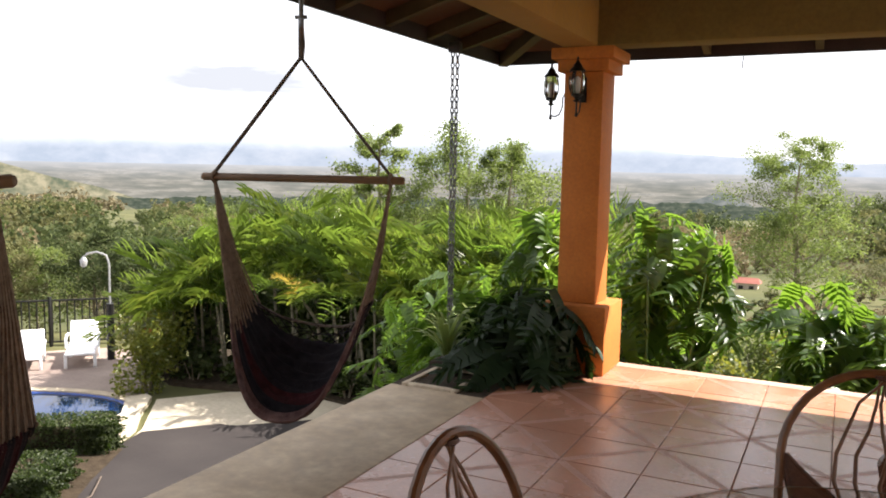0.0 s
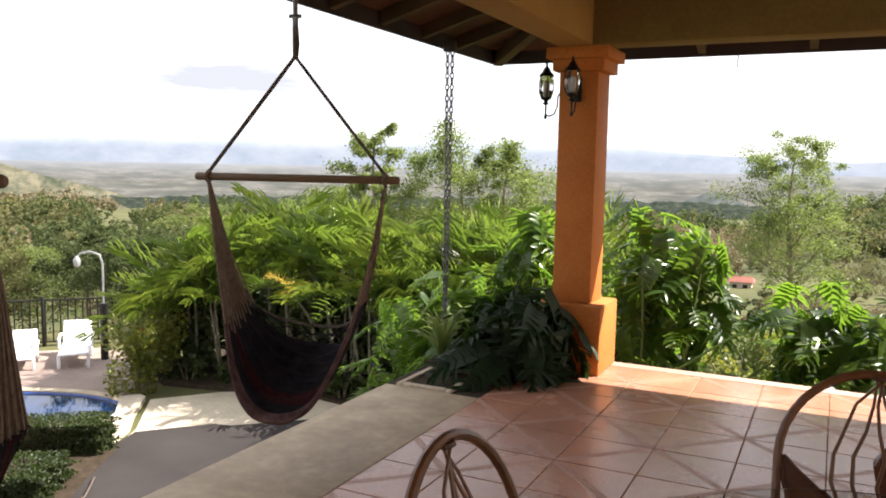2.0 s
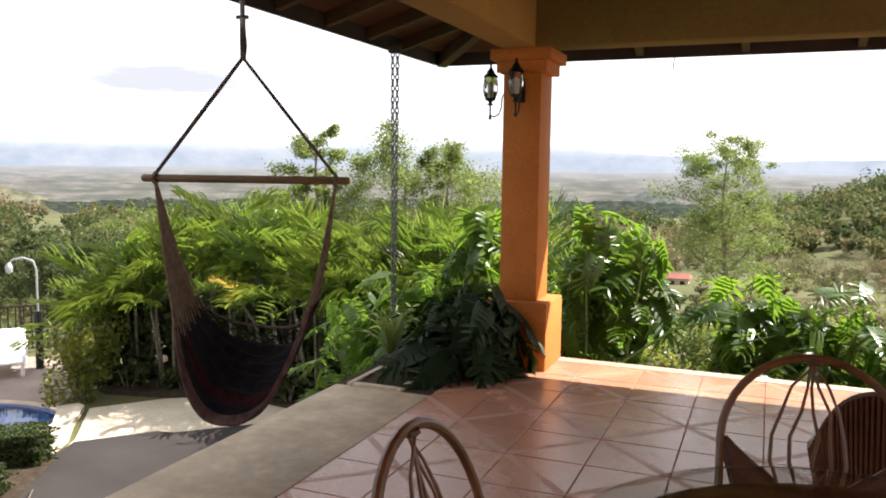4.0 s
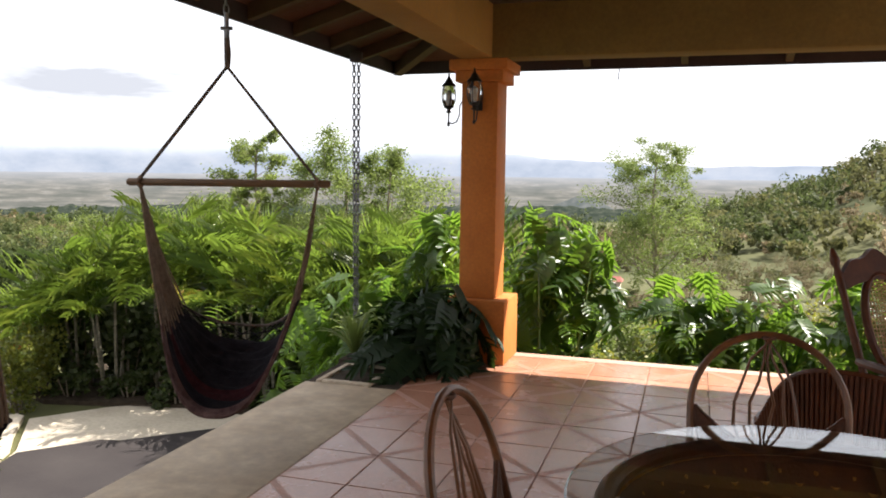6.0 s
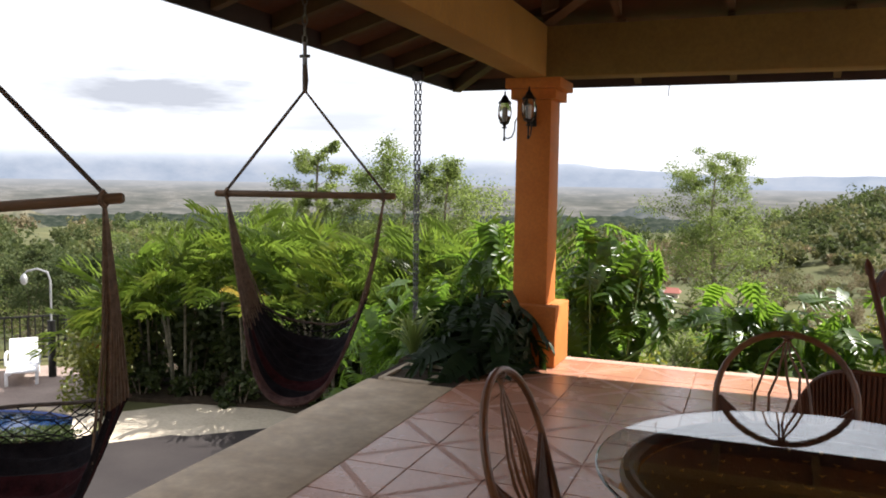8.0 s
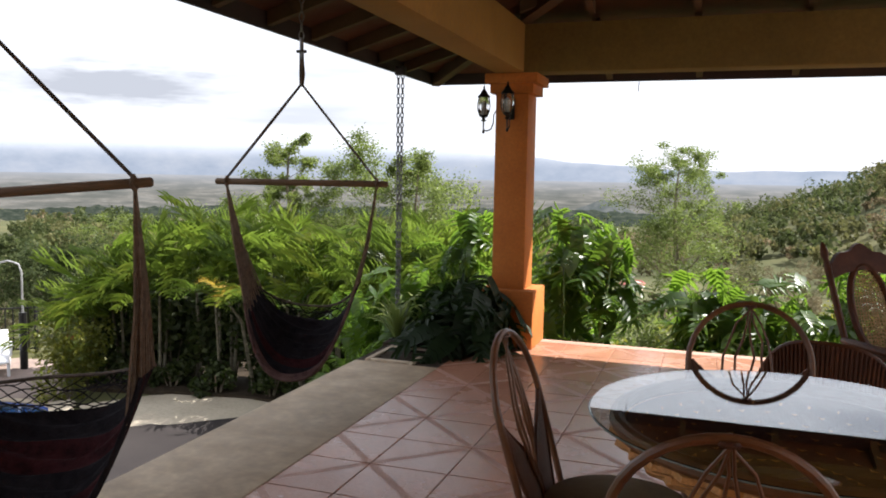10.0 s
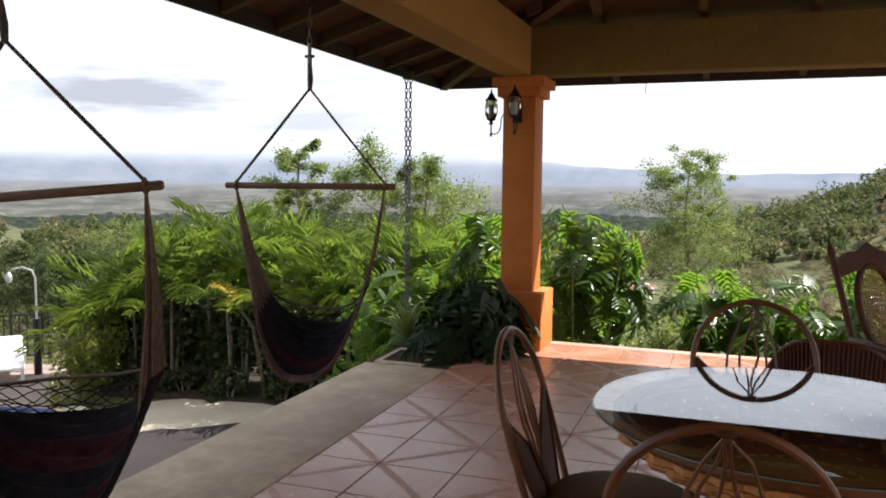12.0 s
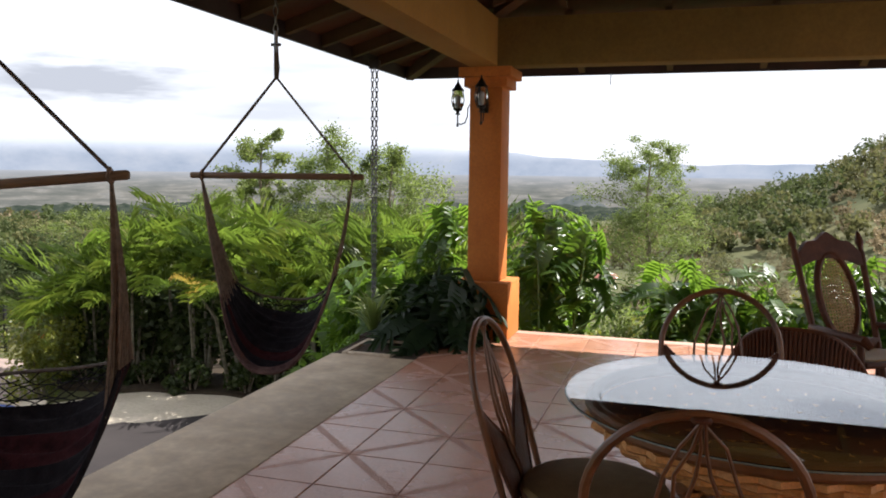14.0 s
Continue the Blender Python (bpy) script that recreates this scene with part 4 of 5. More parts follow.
part("bracket", Shape().box((-0.045, -0.03, 2.255), (0.045, 0.03, 2.33), 0.006), M_FASCIA, rain)
hook = thing("eave_hook", "thin metal hook under the front eaves", "hook", pose(0.92, EAVE_Y - 0.02, 2.30))
part("wire", Shape().tube([(0, 0, 0.0), (0.004, 0, -0.03), (-0.003, 0, -0.06), (0.002, 0, -0.10)], 0.004, 5), M_STEEL, hook)


# ---- plants ----
def lobed_leaf(seed, length=0.6, wide=0.5, lobes=8, mat=M_PHILO):
    """A deeply cut leaf lying along +y, drooping at the tip."""
    rng = random.Random(seed)
    s = Shape()
    droop = lambda t: -0.38 * length * t * t
    for i in range(10):
        t0, t1 = i / 10, (i + 1) / 10
        w0, w1 = 0.26 * wide * math.sin(math.pi * (0.30 + 0.66 * t0)), 0.26 * wide * math.sin(math.pi * (0.30 + 0.66 * t1))
        s.add([(-w0, t0 * length, droop(t0) + 0.02), (0, t0 * length, droop(t0)), (w0, t0 * length, droop(t0) + 0.02), (-w1, t1 * length, droop(t1) + 0.02), (0, t1 * length, droop(t1)), (w1, t1 * length, droop(t1) + 0.02)], [(0, 1, 4, 3), (1, 2, 5, 4)])
    for side in (-1, 1):
        for k in range(lobes):
            t = 0.02 + 0.9 * k / (lobes - 1)
            reach = wide * 0.62 * (math.sin(math.pi * (0.22 + 0.66 * t)) ** 0.8) * rng.uniform(0.66, 1.15)
            curl = rng.uniform(0.15, 0.60)
            ang = radians(-28 + 95 * t + rng.uniform(-12, 12))
            dx, dy = side * math.cos(ang), math.sin(ang)
            base = Vector((0, t * length, droop(t)))
            wb = length * 0.092 * rng.uniform(0.6, 1.2)
            rows = []
            for j, (f, wf) in enumerate(((0, 0.8), (0.3, 1.0), (0.62, 1.15), (0.85, 0.8), (1.0, 0.12))):
                c = base + Vector((dx * reach * f, dy * reach * f, 0.09 * reach * f - curl * reach * f * f))
                px, py = -dy * side * wb * wf * 0.5, dx * side * wb * wf * 0.5
                rows.append([(c.x - px, c.y - py, c.z + 0.006), (c.x, c.y, c.z - 0.004), (c.x + px, c.y + py, c.z + 0.006)])
            s.sheet(rows)
    return s.mesh("leaf", mat)


LOBED = [lobed_leaf(k, 0.50 + 0.06 * (k % 3), 0.46 + 0.05 * (k % 2), 8 + k % 2) for k in range(5)]
SHADED_LOBED = [lobed_leaf(k, 0.50 + 0.06 * (k % 3), 0.46 + 0.05 * (k % 2), 8 + k % 2, M_SHADED_LEAF) for k in range(5)]


def philodendron(name_label, at, leaves, spread, rise, seed, size=1.0, group="lobed-leaf plants", blades=LOBED, droop=(-75, 15), hang=0.75):
    rng = random.Random(seed)
    p = thing("philodendron", name_label, "plant", pose(*at), group)
    part("crown_stem", Shape().tube([(0, 0, -0.05), (0.02, 0.01, 0.12), (0.0, 0.0, 0.25 * size)], [0.05, 0.045, 0.03], 8), M_PETIOLE, p)
    for k in range(leaves):
        a = 2.39996 * k + rng.uniform(-0.3, 0.3)
        u = (k + 0.5) / leaves
        reach = spread * (0.25 + 0.75 * rng.random()) * (0.45 + 0.55 * u)
        top = rise * (1.0 - hang * u ** 1.3) * rng.uniform(0.8, 1.1)
        tip = Vector((reach * math.cos(a), reach * math.sin(a), top))
        stalk = [(0, 0, 0.15 * size), (tip.x * 0.35, tip.y * 0.35, top * 0.72 + 0.05), tuple(tip)]
        part("stalk", Shape().tube(stalk, [0.013 * size, 0.010 * size, 0.006 * size], 5), M_PETIOLE, p)
        turn = Euler((radians(rng.uniform(*droop)), radians(rng.uniform(-40, 40)), a - math.pi / 2 + rng.uniform(-0.4, 0.4)))
        part("leaf", blades[rng.randrange(5)], None, p, at=Matrix.LocRotScale(tip, turn, (size * rng.uniform(0.75, 1.35),) * 3))
    return p


# these two carry the leaves whose colour holds the shade
philodendron("glossy lobed-leaf plant spilling beside the column, shade painted in", (-0.20, -0.46, 0.0), 52, 0.42, 0.56, 11, 0.62, blades=SHADED_LOBED, droop=(-95, -10))
philodendron("glossy lobed-leaf plant beside the planter, shade painted in", (-0.50, -0.30, 0.0), 30, 0.30, 0.42, 16, 0.58, blades=SHADED_LOBED, droop=(-90, -10))
philodendron("tall glossy lobed-leaf plant behind the column", (-0.55, 0.42, -0.5), 44, 0.42, 1.52, 12, 0.52)
philodendron("glossy lobed-leaf plant behind the planter", (-1.15, 0.45, -0.7), 40, 0.46, 1.25, 13, 0.52)
philodendron("glossy lobed-leaf plant behind the planter", (-1.75, 0.60, -0.9), 32, 0.42, 1.10, 17, 0.50)
philodendron("tall lobed-leaf plant overtopping the terrace rim", (0.28, 1.05, -0.6), 40, 0.38, 1.66, 14, 0.54, droop=(-100, 10), hang=0.55)
philodendron("tall lobed-leaf plant overtopping the terrace rim", (0.66, 1.15, -0.6), 34, 0.36, 1.48, 15, 0.54, droop=(-100, 10), hang=0.55)
for k in range(8):
    rng = random.Random(30 + k)
    philodendron("broad lobed-leaf plant along the terrace rim", (1.50 + 0.47 * k + rng.uniform(-0.1, 0.1), 1.0 + 0.5 * rng.random(), -0.75), 34, 0.42, 1.24 + 0.20 * rng.random(), 40 + k, 0.54, droop=(-90, 20))
for k in range(9):
    rng = random.Random(60 + k)
    philodendron("low lobed-leaf plant along the terrace rim", (0.42 + 0.42 * k, 0.62 + 0.15 * rng.random(), -0.6), 16, 0.34, 0.50 + 0.14 * rng.random(), 70 + k, 0.40)


def strap_plant(at, seed, blades=34, tall=0.55):
    """A tuft of long arching pale-edged blades."""
    rng = random.Random(seed)
    p = thing("strap_leaf_plant", "tuft of pale green arching strap leaves behind the planter", "plant", pose(*at), "strap-leaf tufts")
    for k in range(blades):
        a = 2.4 * k + rng.uniform(-0.3, 0.3)
        reach, up = rng.uniform(0.12, 0.34), tall * rng.uniform(0.55, 1.0)
        rows = []
        for f, w in ((0, 0.6), (0.3, 1.0), (0.6, 0.9), (0.85, 0.55), (1.0, 0.06)):
            r, z = reach * f ** 1.2, up * (1.65 * f - 0.95 * f * f)
            o = 0.013 * w
            rows.append([(r * math.cos(a) - o * math.sin(a), r * math.sin(a) + o * math.cos(a), z), (r * math.cos(a), r * math.sin(a), z - 0.004), (r * math.cos(a) + o * math.sin(a), r * math.sin(a) - o * math.cos(a), z)])
        part("blade", Shape().sheet(rows), M_STRAP, p)
    return p


for k, (x, y) in enumerate(((-0.86, -0.42), (-0.70, -0.20), (-0.98, -0.12))):
    strap_plant((x, y, 0.0 if k < 2 else -0.1), 80 + k)
bank = Shape()
rows = []
for i in range(12):
    y = 0.2 + 3.2 * i / 11
    rows.append([(x, y, -0.55 - 0.06 * i - 1.9 * smoothstep(3, 11, i) + 0.06 * noise.noise((x * 2, y * 2, 0))) for x in (-1.1 + 8.2 * j / 40 for j in range(41))])
solid("planted_bank", bank.sheet(rows), M_SOIL, "dark planted soil bank below the terrace rim", "soil")
# long bare stalks leaning over the rim
for (a, b) in (((0.55, 0.45, -0.15), (1.50, 0.80, 0.34)), ((0.95, 0.50, -0.25), (1.75, 0.75, 0.20)), ((0.38, 0.55, -0.6), (0.30, 0.80, 0.80)), ((0.62, 0.65, -0.6), (0.74, 0.90, 0.62))):
    a, b = Vector(a), Vector(b)
    st = thing("bare_stalk", "long bare green stalk by the terrace rim", "stalk", group="bare stalks")
    part("stem", Shape().tube([a, a.lerp(b, 0.5) + Vector((0, 0.05, 0.10)), b], [0.012, 0.010, 0.006], 6), M_PETIOLE, st)


def frond_mesh(seed, mat, length=1.25, pairs=20, blade=0.021, sag=0.6):
    """A feather palm frond along +y, arching down."""
    rng = random.Random(seed)
    s = Shape()
    spine = lambda t: Vector((0, length * t * (1 - 0.10 * t), length * (0.16 * t - 0.62 * t ** 2.2)))
    s.tube([spine(i / 8) for i in range(9)], [0.011 - 0.009 * i / 8 for i in range(9)], 4, cap=False, slot=1)
    for k in range(pairs):
        t = 0.16 + 0.84 * k / (pairs - 1)
        ll = length * 0.46 * math.sin(math.pi * (0.20 + 0.66 * t)) * rng.uniform(0.75, 1.12)
        for side in (-1, 1):
            ang = radians(24 + 44 * t + rng.uniform(-13, 13))
            d = Vector((side * math.cos(ang), math.sin(ang), 0.55 - 0.2 * t + rng.uniform(-0.22, 0.22)))
            p = spine(t)
            rows = []
            for f, w in ((0, 0.5), (0.4, 1.0), (0.75, 0.75), (1.0, 0.08)):
                c = p + d * ll * f + Vector((0, 0, -sag * ll * f * f))
                o = Vector((0, 1, 0.3)).normalized() * blade * w * length
                rows.append([c - o, c + o])
            s.sheet(rows)
    return s.mesh("frond", [mat, M_PETIOLE])


FRONDS = [frond_mesh(k, M_PALM, 1.05 + 0.1 * k, 15 + k, 0.022, 0.5 + 0.15 * k) for k in range(4)]
YELLOW_FROND = frond_mesh(9, M_YELLOW, 0.95, 20, 0.008, 0.3)


def areca(x, y, top, stems, seed, group="palm hedge"):
    """A clump of slim stems; top is the height of its highest fronds above the ground level."""
    rng = random.Random(seed)
    p = thing("areca_palm", "green feather palm clump with ringed pale stems", "palm", pose(x, y, LOW), group)
    for k in range(stems):
        a = 2 * math.pi * k / stems + rng.uniform(-0.5, 0.5)
        foot = Vector((0.14 * math.cos(a), 0.14 * math.sin(a), 0))
        h = max(0.9, (top - 0.95) * (1.0 - 0.085 * k) * rng.uniform(0.90, 1.06))
        lean = rng.uniform(0.12, 0.42)
        head = Vector((lean * math.cos(a), lean * math.sin(a), h))
        part("trunk", Shape().tube([foot, foot.lerp(head, 0.5) + Vector((0, 0, 0.05)), head], [0.036, 0.028, 0.022], 7), M_STEM, p)
        for i in range(5):
            b = 2.4 * i + rng.uniform(-0.4, 0.4)
            tilt = radians((88, 76, 64, 50, 32)[i] + rng.uniform(-12, 12))
            part("frond", FRONDS[rng.randrange(4)], None, p, at=Matrix.LocRotScale(head, Euler((tilt, radians(rng.uniform(-25, 25)), b)), (rng.uniform(0.65, 1.12),) * 3))
    return p


rng = random.Random(3)
for k, (x, y, top) in enumerate(((-9.6, 5.35, 2.35), (-8.95, 5.75, 2.85), (-8.15, 5.55, 3.1), (-7.45, 6.1, 3.45), (-6.75, 5.7, 3.15), (-5.95, 6.0, 3.3), (-5.2, 5.75, 3.15), (-4.4, 5.95, 3.05), (-3.6, 5.6, 3.2), (-2.85, 5.75, 3.45), (-2.1, 5.35, 3.35), (-1.35, 5.3, 3.2), (-7.0, 7.1, 3.3), (-4.0, 7.0, 3.3))):
    areca(x, y, top + rng.uniform(-0.12, 0.12), 4, 100 + k)
dead = thing("fallen_palm_frond_cluster", "yellowed palm fronds drooping in the hedge", "palm frond", pose(-6.15, 4.8, -0.68))
for k in range(6):
    part("frond", YELLOW_FROND, None, dead, at=Matrix.LocRotScale((0, 0, 0), Euler((radians(20 + 14 * (k % 4)), radians(-10 + 8 * k), radians(52 * k))), (0.5,) * 3))
part("stem", Shape().tube([(0, 0, 0.02), (0.1, 0.4, -0.5), (0.05, 0.9, -1.98)], [0.012, 0.03, 0.04], 6), M_STEM, dead)


bloom = thing("red_flower", "small orange-red flower head among the shrubs", "flower", pose(-9.19, 4.6, -1.66))
for k in range(9):
    a = 0.7 * k
    part("petal", Shape().sheet([[(0.02 * math.cos(a) - 0.03 * math.sin(a) * w + r * math.cos(a), 0.02 * math.sin(a) + 0.03 * math.cos(a) * w + r * math.sin(a), 0.02 + 0.012 * (k % 3) + 0.9 * r - 4 * r * r) for w in (-1, 0, 1)] for r in (0.0, 0.06, 0.12)]), M_RED, bloom)
part("stalk", Shape().tube([(0, 0, 0.02), (0.03, 0.02, -0.5), (0.02, 0.05, -0.92)], [0.008, 0.01, 0.012], 6), M_PETIOLE, bloom)


def leaf_cloud(points, size, rng, s, slot=0, flat=0.5):
    """Small pointed leaves at the given points."""
    for p in points:
        d = Vector((rng.gauss(0, 1), rng.gauss(0, 1), rng.gauss(0, flat))).normalized()
        o = d.cross(Vector((rng.gauss(0, 1), rng.gauss(0, 1), rng.gauss(0, 1)))).normalized()
        l, w = size * rng.uniform(0.7, 1.3), size * rng.uniform(0.28, 0.42)
        c = Vector(p)
        s.add([c - d * l / 2, c + o * w, c + d * l / 2, c - o * w], [(0, 1, 2, 3)], slot)


def shrub(name, label, at, size, count, leaf, mat, seed, blobs=9, category="shrub", group="", boxy=False):
    rng = random.Random(seed)
    p = thing(name, label, category, pose(*at), group)
    s = Shape()
    pts = []
    if boxy:
        for _ in range(count):
            q = [rng.uniform(-1, 1) for _ in range(3)]
            ax = rng.randrange(3)
            q[ax] = math.copysign(1, q[ax]) * (0.86 + 0.14 * rng.random())
            q[2] = max(q[2], -0.95)
            k = 1 + 0.10 * noise.noise((q[0] * 3, q[1] * 3, q[2] * 3 + seed))
            pts.append((q[0] * size[0] * k, q[1] * size[1] * k, size[2] * (1 + q[2] * k)))
    else:
        cs = [(Vector((rng.gauss(0, 0.45), rng.gauss(0, 0.45), rng.uniform(0.25, 1.0))), rng.uniform(0.3, 0.5)) for _ in range(blobs)]
        for k in range(count):
            c, r = cs[k % blobs]
            d = Vector((rng.gauss(0, 1), rng.gauss(0, 1), rng.gauss(0, 1))).normalized() * r * rng.random() ** 0.4
            q = c + d
            pts.append((q.x * size[0], q.y * size[1], max(0.03, q.z) * size[2]))
    leaf_cloud(pts, leaf, rng, s)
    part("foliage", s, mat, p, smooth=False)
    if boxy:
        # solid dark core added so that gaps between the leaves read dark
        part("dark_core", Shape().box((-0.8 * size[0], -0.8 * size[1], 0.02), (0.8 * size[0], 0.8 * size[1], 1.72 * size[2]), 0.05), M_SOIL, p)
    for k in range(0 if boxy else 5):
        a = k * 1.26
        part("stem", Shape().tube([(0.05 * math.cos(a), 0.05 * math.sin(a), 0), (0.4 * size[0] * math.cos(a), 0.4 * size[1] * math.sin(a), 0.75 * size[2])], [0.02, 0.008], 5), M_BARK, p)
    return p


shrub("croton_shrub", "yellow-green variegated shrub beside the lamp post", (-8.95, 4.25, LOW), (0.50, 0.50, 1.05), 2600, 0.075, M_CROTON, 5, 12)
shrub("croton_shrub", "yellow-green variegated shrub beside the palms", (-9.5, 5.0, LOW), (0.6, 0.55, 1.15), 2400, 0.075, M_CROTON, 6, 12)
# added to darken the pale ground between the hedges
solid("hedge_bed", Shape().prism([(-7.02, 2.02), (-6.48, 1.05), (-6.05, 0.40), (-5.95, -3.5), (-9.6, -3.5), (-11.3, -0.75)], LOW - 0.1, LOW + 0.05), M_SOIL, "dark bed added under the clipped hedges", "soil", smooth=False)
HX, HY = Vector((-0.85, -0.53, 0)), Vector((-0.53, 0.85, 0))
for corner, deep, tall, label, seed in ((Vector((-6.98, 1.74, LOW)), 0.28, 0.24, "clipped dark green hedge by the pool", 7), (Vector((-6.25, 0.30, LOW)), 0.46, 0.20, "clipped dark green hedge by the paving", 8)):
    centre = corner + HX * 2.4 + HY * deep
    shrub("hedge", label, tuple(centre), (2.4, deep, tall), 36000, 0.042, M_SHADED_HEDGE, seed, boxy=True, category="hedge", group="pool hedges").rotation_euler = (0, 0, math.atan2(0.53, 0.85))
pipe = thing("garden_hose", "thin hose lying along the hedge edge, shade painted dark", "hose")
# pale hose given the dark rope tone in place of shade
part("tube", Shape().tube([(-5.75, -0.6, LOW + 0.07), (-5.85, 0.1, LOW + 0.07), (-6.05, 0.7, LOW + 0.07), (-6.42, 1.15, LOW + 0.07)], 0.012, 8), M_ROPE, pipe)
# low leafy undergrowth beneath the palms, near black to paint the shade there
for k in range(20):
    rng = random.Random(200 + k)
    shrub("undergrowth_shrub", "leafy filler shrub under the palms, shade painted in", (-9.6 + 0.46 * k, 6.05 + 0.7 * rng.random() - 0.02 * max(0, k - 12) ** 2, LOW), (0.85, 0.5, 1.65), 1700, 0.14, M_SHADED_HEDGE, 210 + k, 8, group="undergrowth")

for k in range(16):
    rng = random.Random(500 + k)
    x, y = -1.2 + 0.42 * k + rng.uniform(-0.2, 0.2), 5.5 + 7.5 * rng.random()
    shrub("slope_bush", "yellow-green bush on the slope below the terrace", (x, y, LOW), (0.75, 0.7, 0.75 + 0.45 * rng.random()), 1500, 0.085, (M_CROTON, M_TREE, M_WOOD_B)[k % 3], 520 + k, 8, group="slope bushes")
# front row of the same shade-coloured filler
for k in range(0, 15, 2):
    rng = random.Random(400 + k)
    shrub("undergrowth_shrub", "leafy filler shrub under the palms, shade painted in", (-8.7 + 0.5 * k, 5.05 + 0.25 * rng.random() + 0.4 * math.sin(math.pi * k / 14), LOW), (0.5, 0.35, 0.40 + 0.4 * rng.random()), 600, 0.10, M_SHADED_HEDGE, 430 + k, 7, group="undergrowth")


def tree(label, at, tall, crown, count, leaf, seed, mat, limbs=9, low=0.45, name="tree", group=""):
    rng = random.Random(seed)
    t = thing(name, label, "tree", pose(*at), group)
    wood, clumps = Shape(), []
    trunk = [Vector((0.10 * tall * 0.2 * math.sin(k), 0.02 * tall * math.cos(k * 1.7), tall * k / 6)) for k in range(7)]
    wood.tube(trunk, [0.022 * tall * (1 - 0.85 * k / 6) for k in range(7)], 8)
    for k in range(limbs):
        f = low + (0.98 - low) * k / (limbs - 1)
        i = min(5, int(f * 6))
        base = trunk[i].lerp(trunk[i + 1], f * 6 - i)
        a = 2.4 * k + rng.uniform(-0.4, 0.4)
        reach = crown * (1.15 - 0.65 * (f - low) / (1 - low)) * rng.uniform(0.7, 1.1)
        end = base + Vector((reach * math.cos(a), reach * math.sin(a), reach * rng.uniform(0.35, 0.8)))
        mid = base.lerp(end, 0.5) + Vector((0, 0, -0.06 * reach))
        wood.tube([base, mid, end], [0.008 * tall * (1.1 - f), 0.005 * tall * (1.1 - f), 0.003 * tall * (1.1 - f)], 5)
        for _ in range(5):
            e2 = mid.lerp(end, rng.random()) + Vector((rng.gauss(0, 1), rng.gauss(0, 1), rng.gauss(0.5, 0.7))) * reach * 0.33
            wood.tube([mid, e2], [0.0025 * tall * (1.1 - f), 0.001 * tall], 4)
            clumps.append((e2, reach * rng.uniform(0.14, 0.30)))
        clumps.append((end, reach * rng.uniform(0.2, 0.32)))
    clumps.append((trunk[-1], crown * 0.25))
    part("trunk", wood, M_BARK, t)
    s, pts = Shape(), []
    for k in range(count):
        c, r = clumps[k % len(clumps)]
        pts.append(c + Vector((rng.gauss(0, 0.6), rng.gauss(0, 0.6), rng.gauss(0, 0.45))) * r)
    leaf_cloud(pts, leaf, rng, s)
    part("crown", s, mat, t, smooth=False)
    return t


# ---- pool side ----
def lounger(m):
    lo = thing("sun_lounger", "white plastic sun lounger with a raised back by the pool", "sun lounger", m, group="pool loungers")
    part("bed", Shape().box((-0.32, -0.05, 0.30), (0.32, 1.25, 0.345), 0.015), M_WHITE, lo)
    back = Shape().box((-0.31, -0.02, 0.0), (0.31, 0.62, 0.04), 0.015, turn=pose(0, -0.03, 0.33, 128, 0, 0))
    part("backrest", back, M_WHITE, lo)
    for sx in (-1, 1):
        part("armrest", Shape().tube([(0.34 * sx, -0.1, 0.55), (0.36 * sx, 0.1, 0.56), (0.36 * sx, 0.42, 0.54), (0.35 * sx, 0.5, 0.33)], 0.032, 8), M_WHITE, lo)
        for y in (0.02, 1.15):
            part("leg", Shape().box((0.31 * sx - 0.035, y - 0.05, 0), (0.31 * sx + 0.035, y + 0.05, 0.31), 0.01), M_WHITE, lo)
    return lo


LOUNGERS = ((-12.53, 4.66, 229), (-12.92, 4.12, 231), (-13.30, 3.58, 228))
bed = lounger(pose(-12.0, 5.45, LOW + 0.012, 0, 0, 227) @ Matrix.Scale(0.84, 4))
for x, y, a in LOUNGERS:
    copy_thing(bed, pose(x, y, LOW + 0.012, 0, 0, a) @ Matrix.Scale(0.84, 4))

fence = thing("pool_fence", "black iron railing along the pool terrace", "fence", kind="structure")
fa, fb = Vector((-16.4, 2.4, LOW)), Vector((-12.3, 6.8, LOW))
bar_mesh = Shape().box((-0.011, -0.011, 0.08), (0.011, 0.011, 1.0)).mesh("baluster", M_IRON, False)
for k in range(42):
    p = fa.lerp(fb, k / 41)
    part("baluster", bar_mesh, None, fence, at=pose(p.x, p.y, p.z))
for z in (0.10, 1.0):
    part("rail", Shape().tube([fa + Vector((0, 0, z)), fb + Vector((0, 0, z))], 0.020, 6), M_IRON, fence)
for k in range(5):
    p = fa.lerp(fb, k / 4)
    part("post", Shape().box((p.x - 0.03, p.y - 0.03, LOW), (p.x + 0.03, p.y + 0.03, LOW + 1.08), 0.004), M_IRON, fence)

lamp = thing("garden_lamp", "grey curved garden lamp post with a white lantern", "lamp post", pose(-11.45, 5.45, LOW))
part("post", Shape().tube([(0.12, 0.1, 0.55), (0.12, 0.1, 1.5), (0.12, 0.1, 1.95), (0.08, 0.07, 2.12), (-0.06, -0.04, 2.19), (-0.20, -0.15, 2.15), (-0.25, -0.19, 2.08)], 0.021, 8), M_GREYPOST, lamp)
part("lower_post", Shape().tube([(0.12, 0.1, 0.0), (0.12, 0.1, 1.15)], 0.075, 10), M_IRON, lamp, "black lower post")
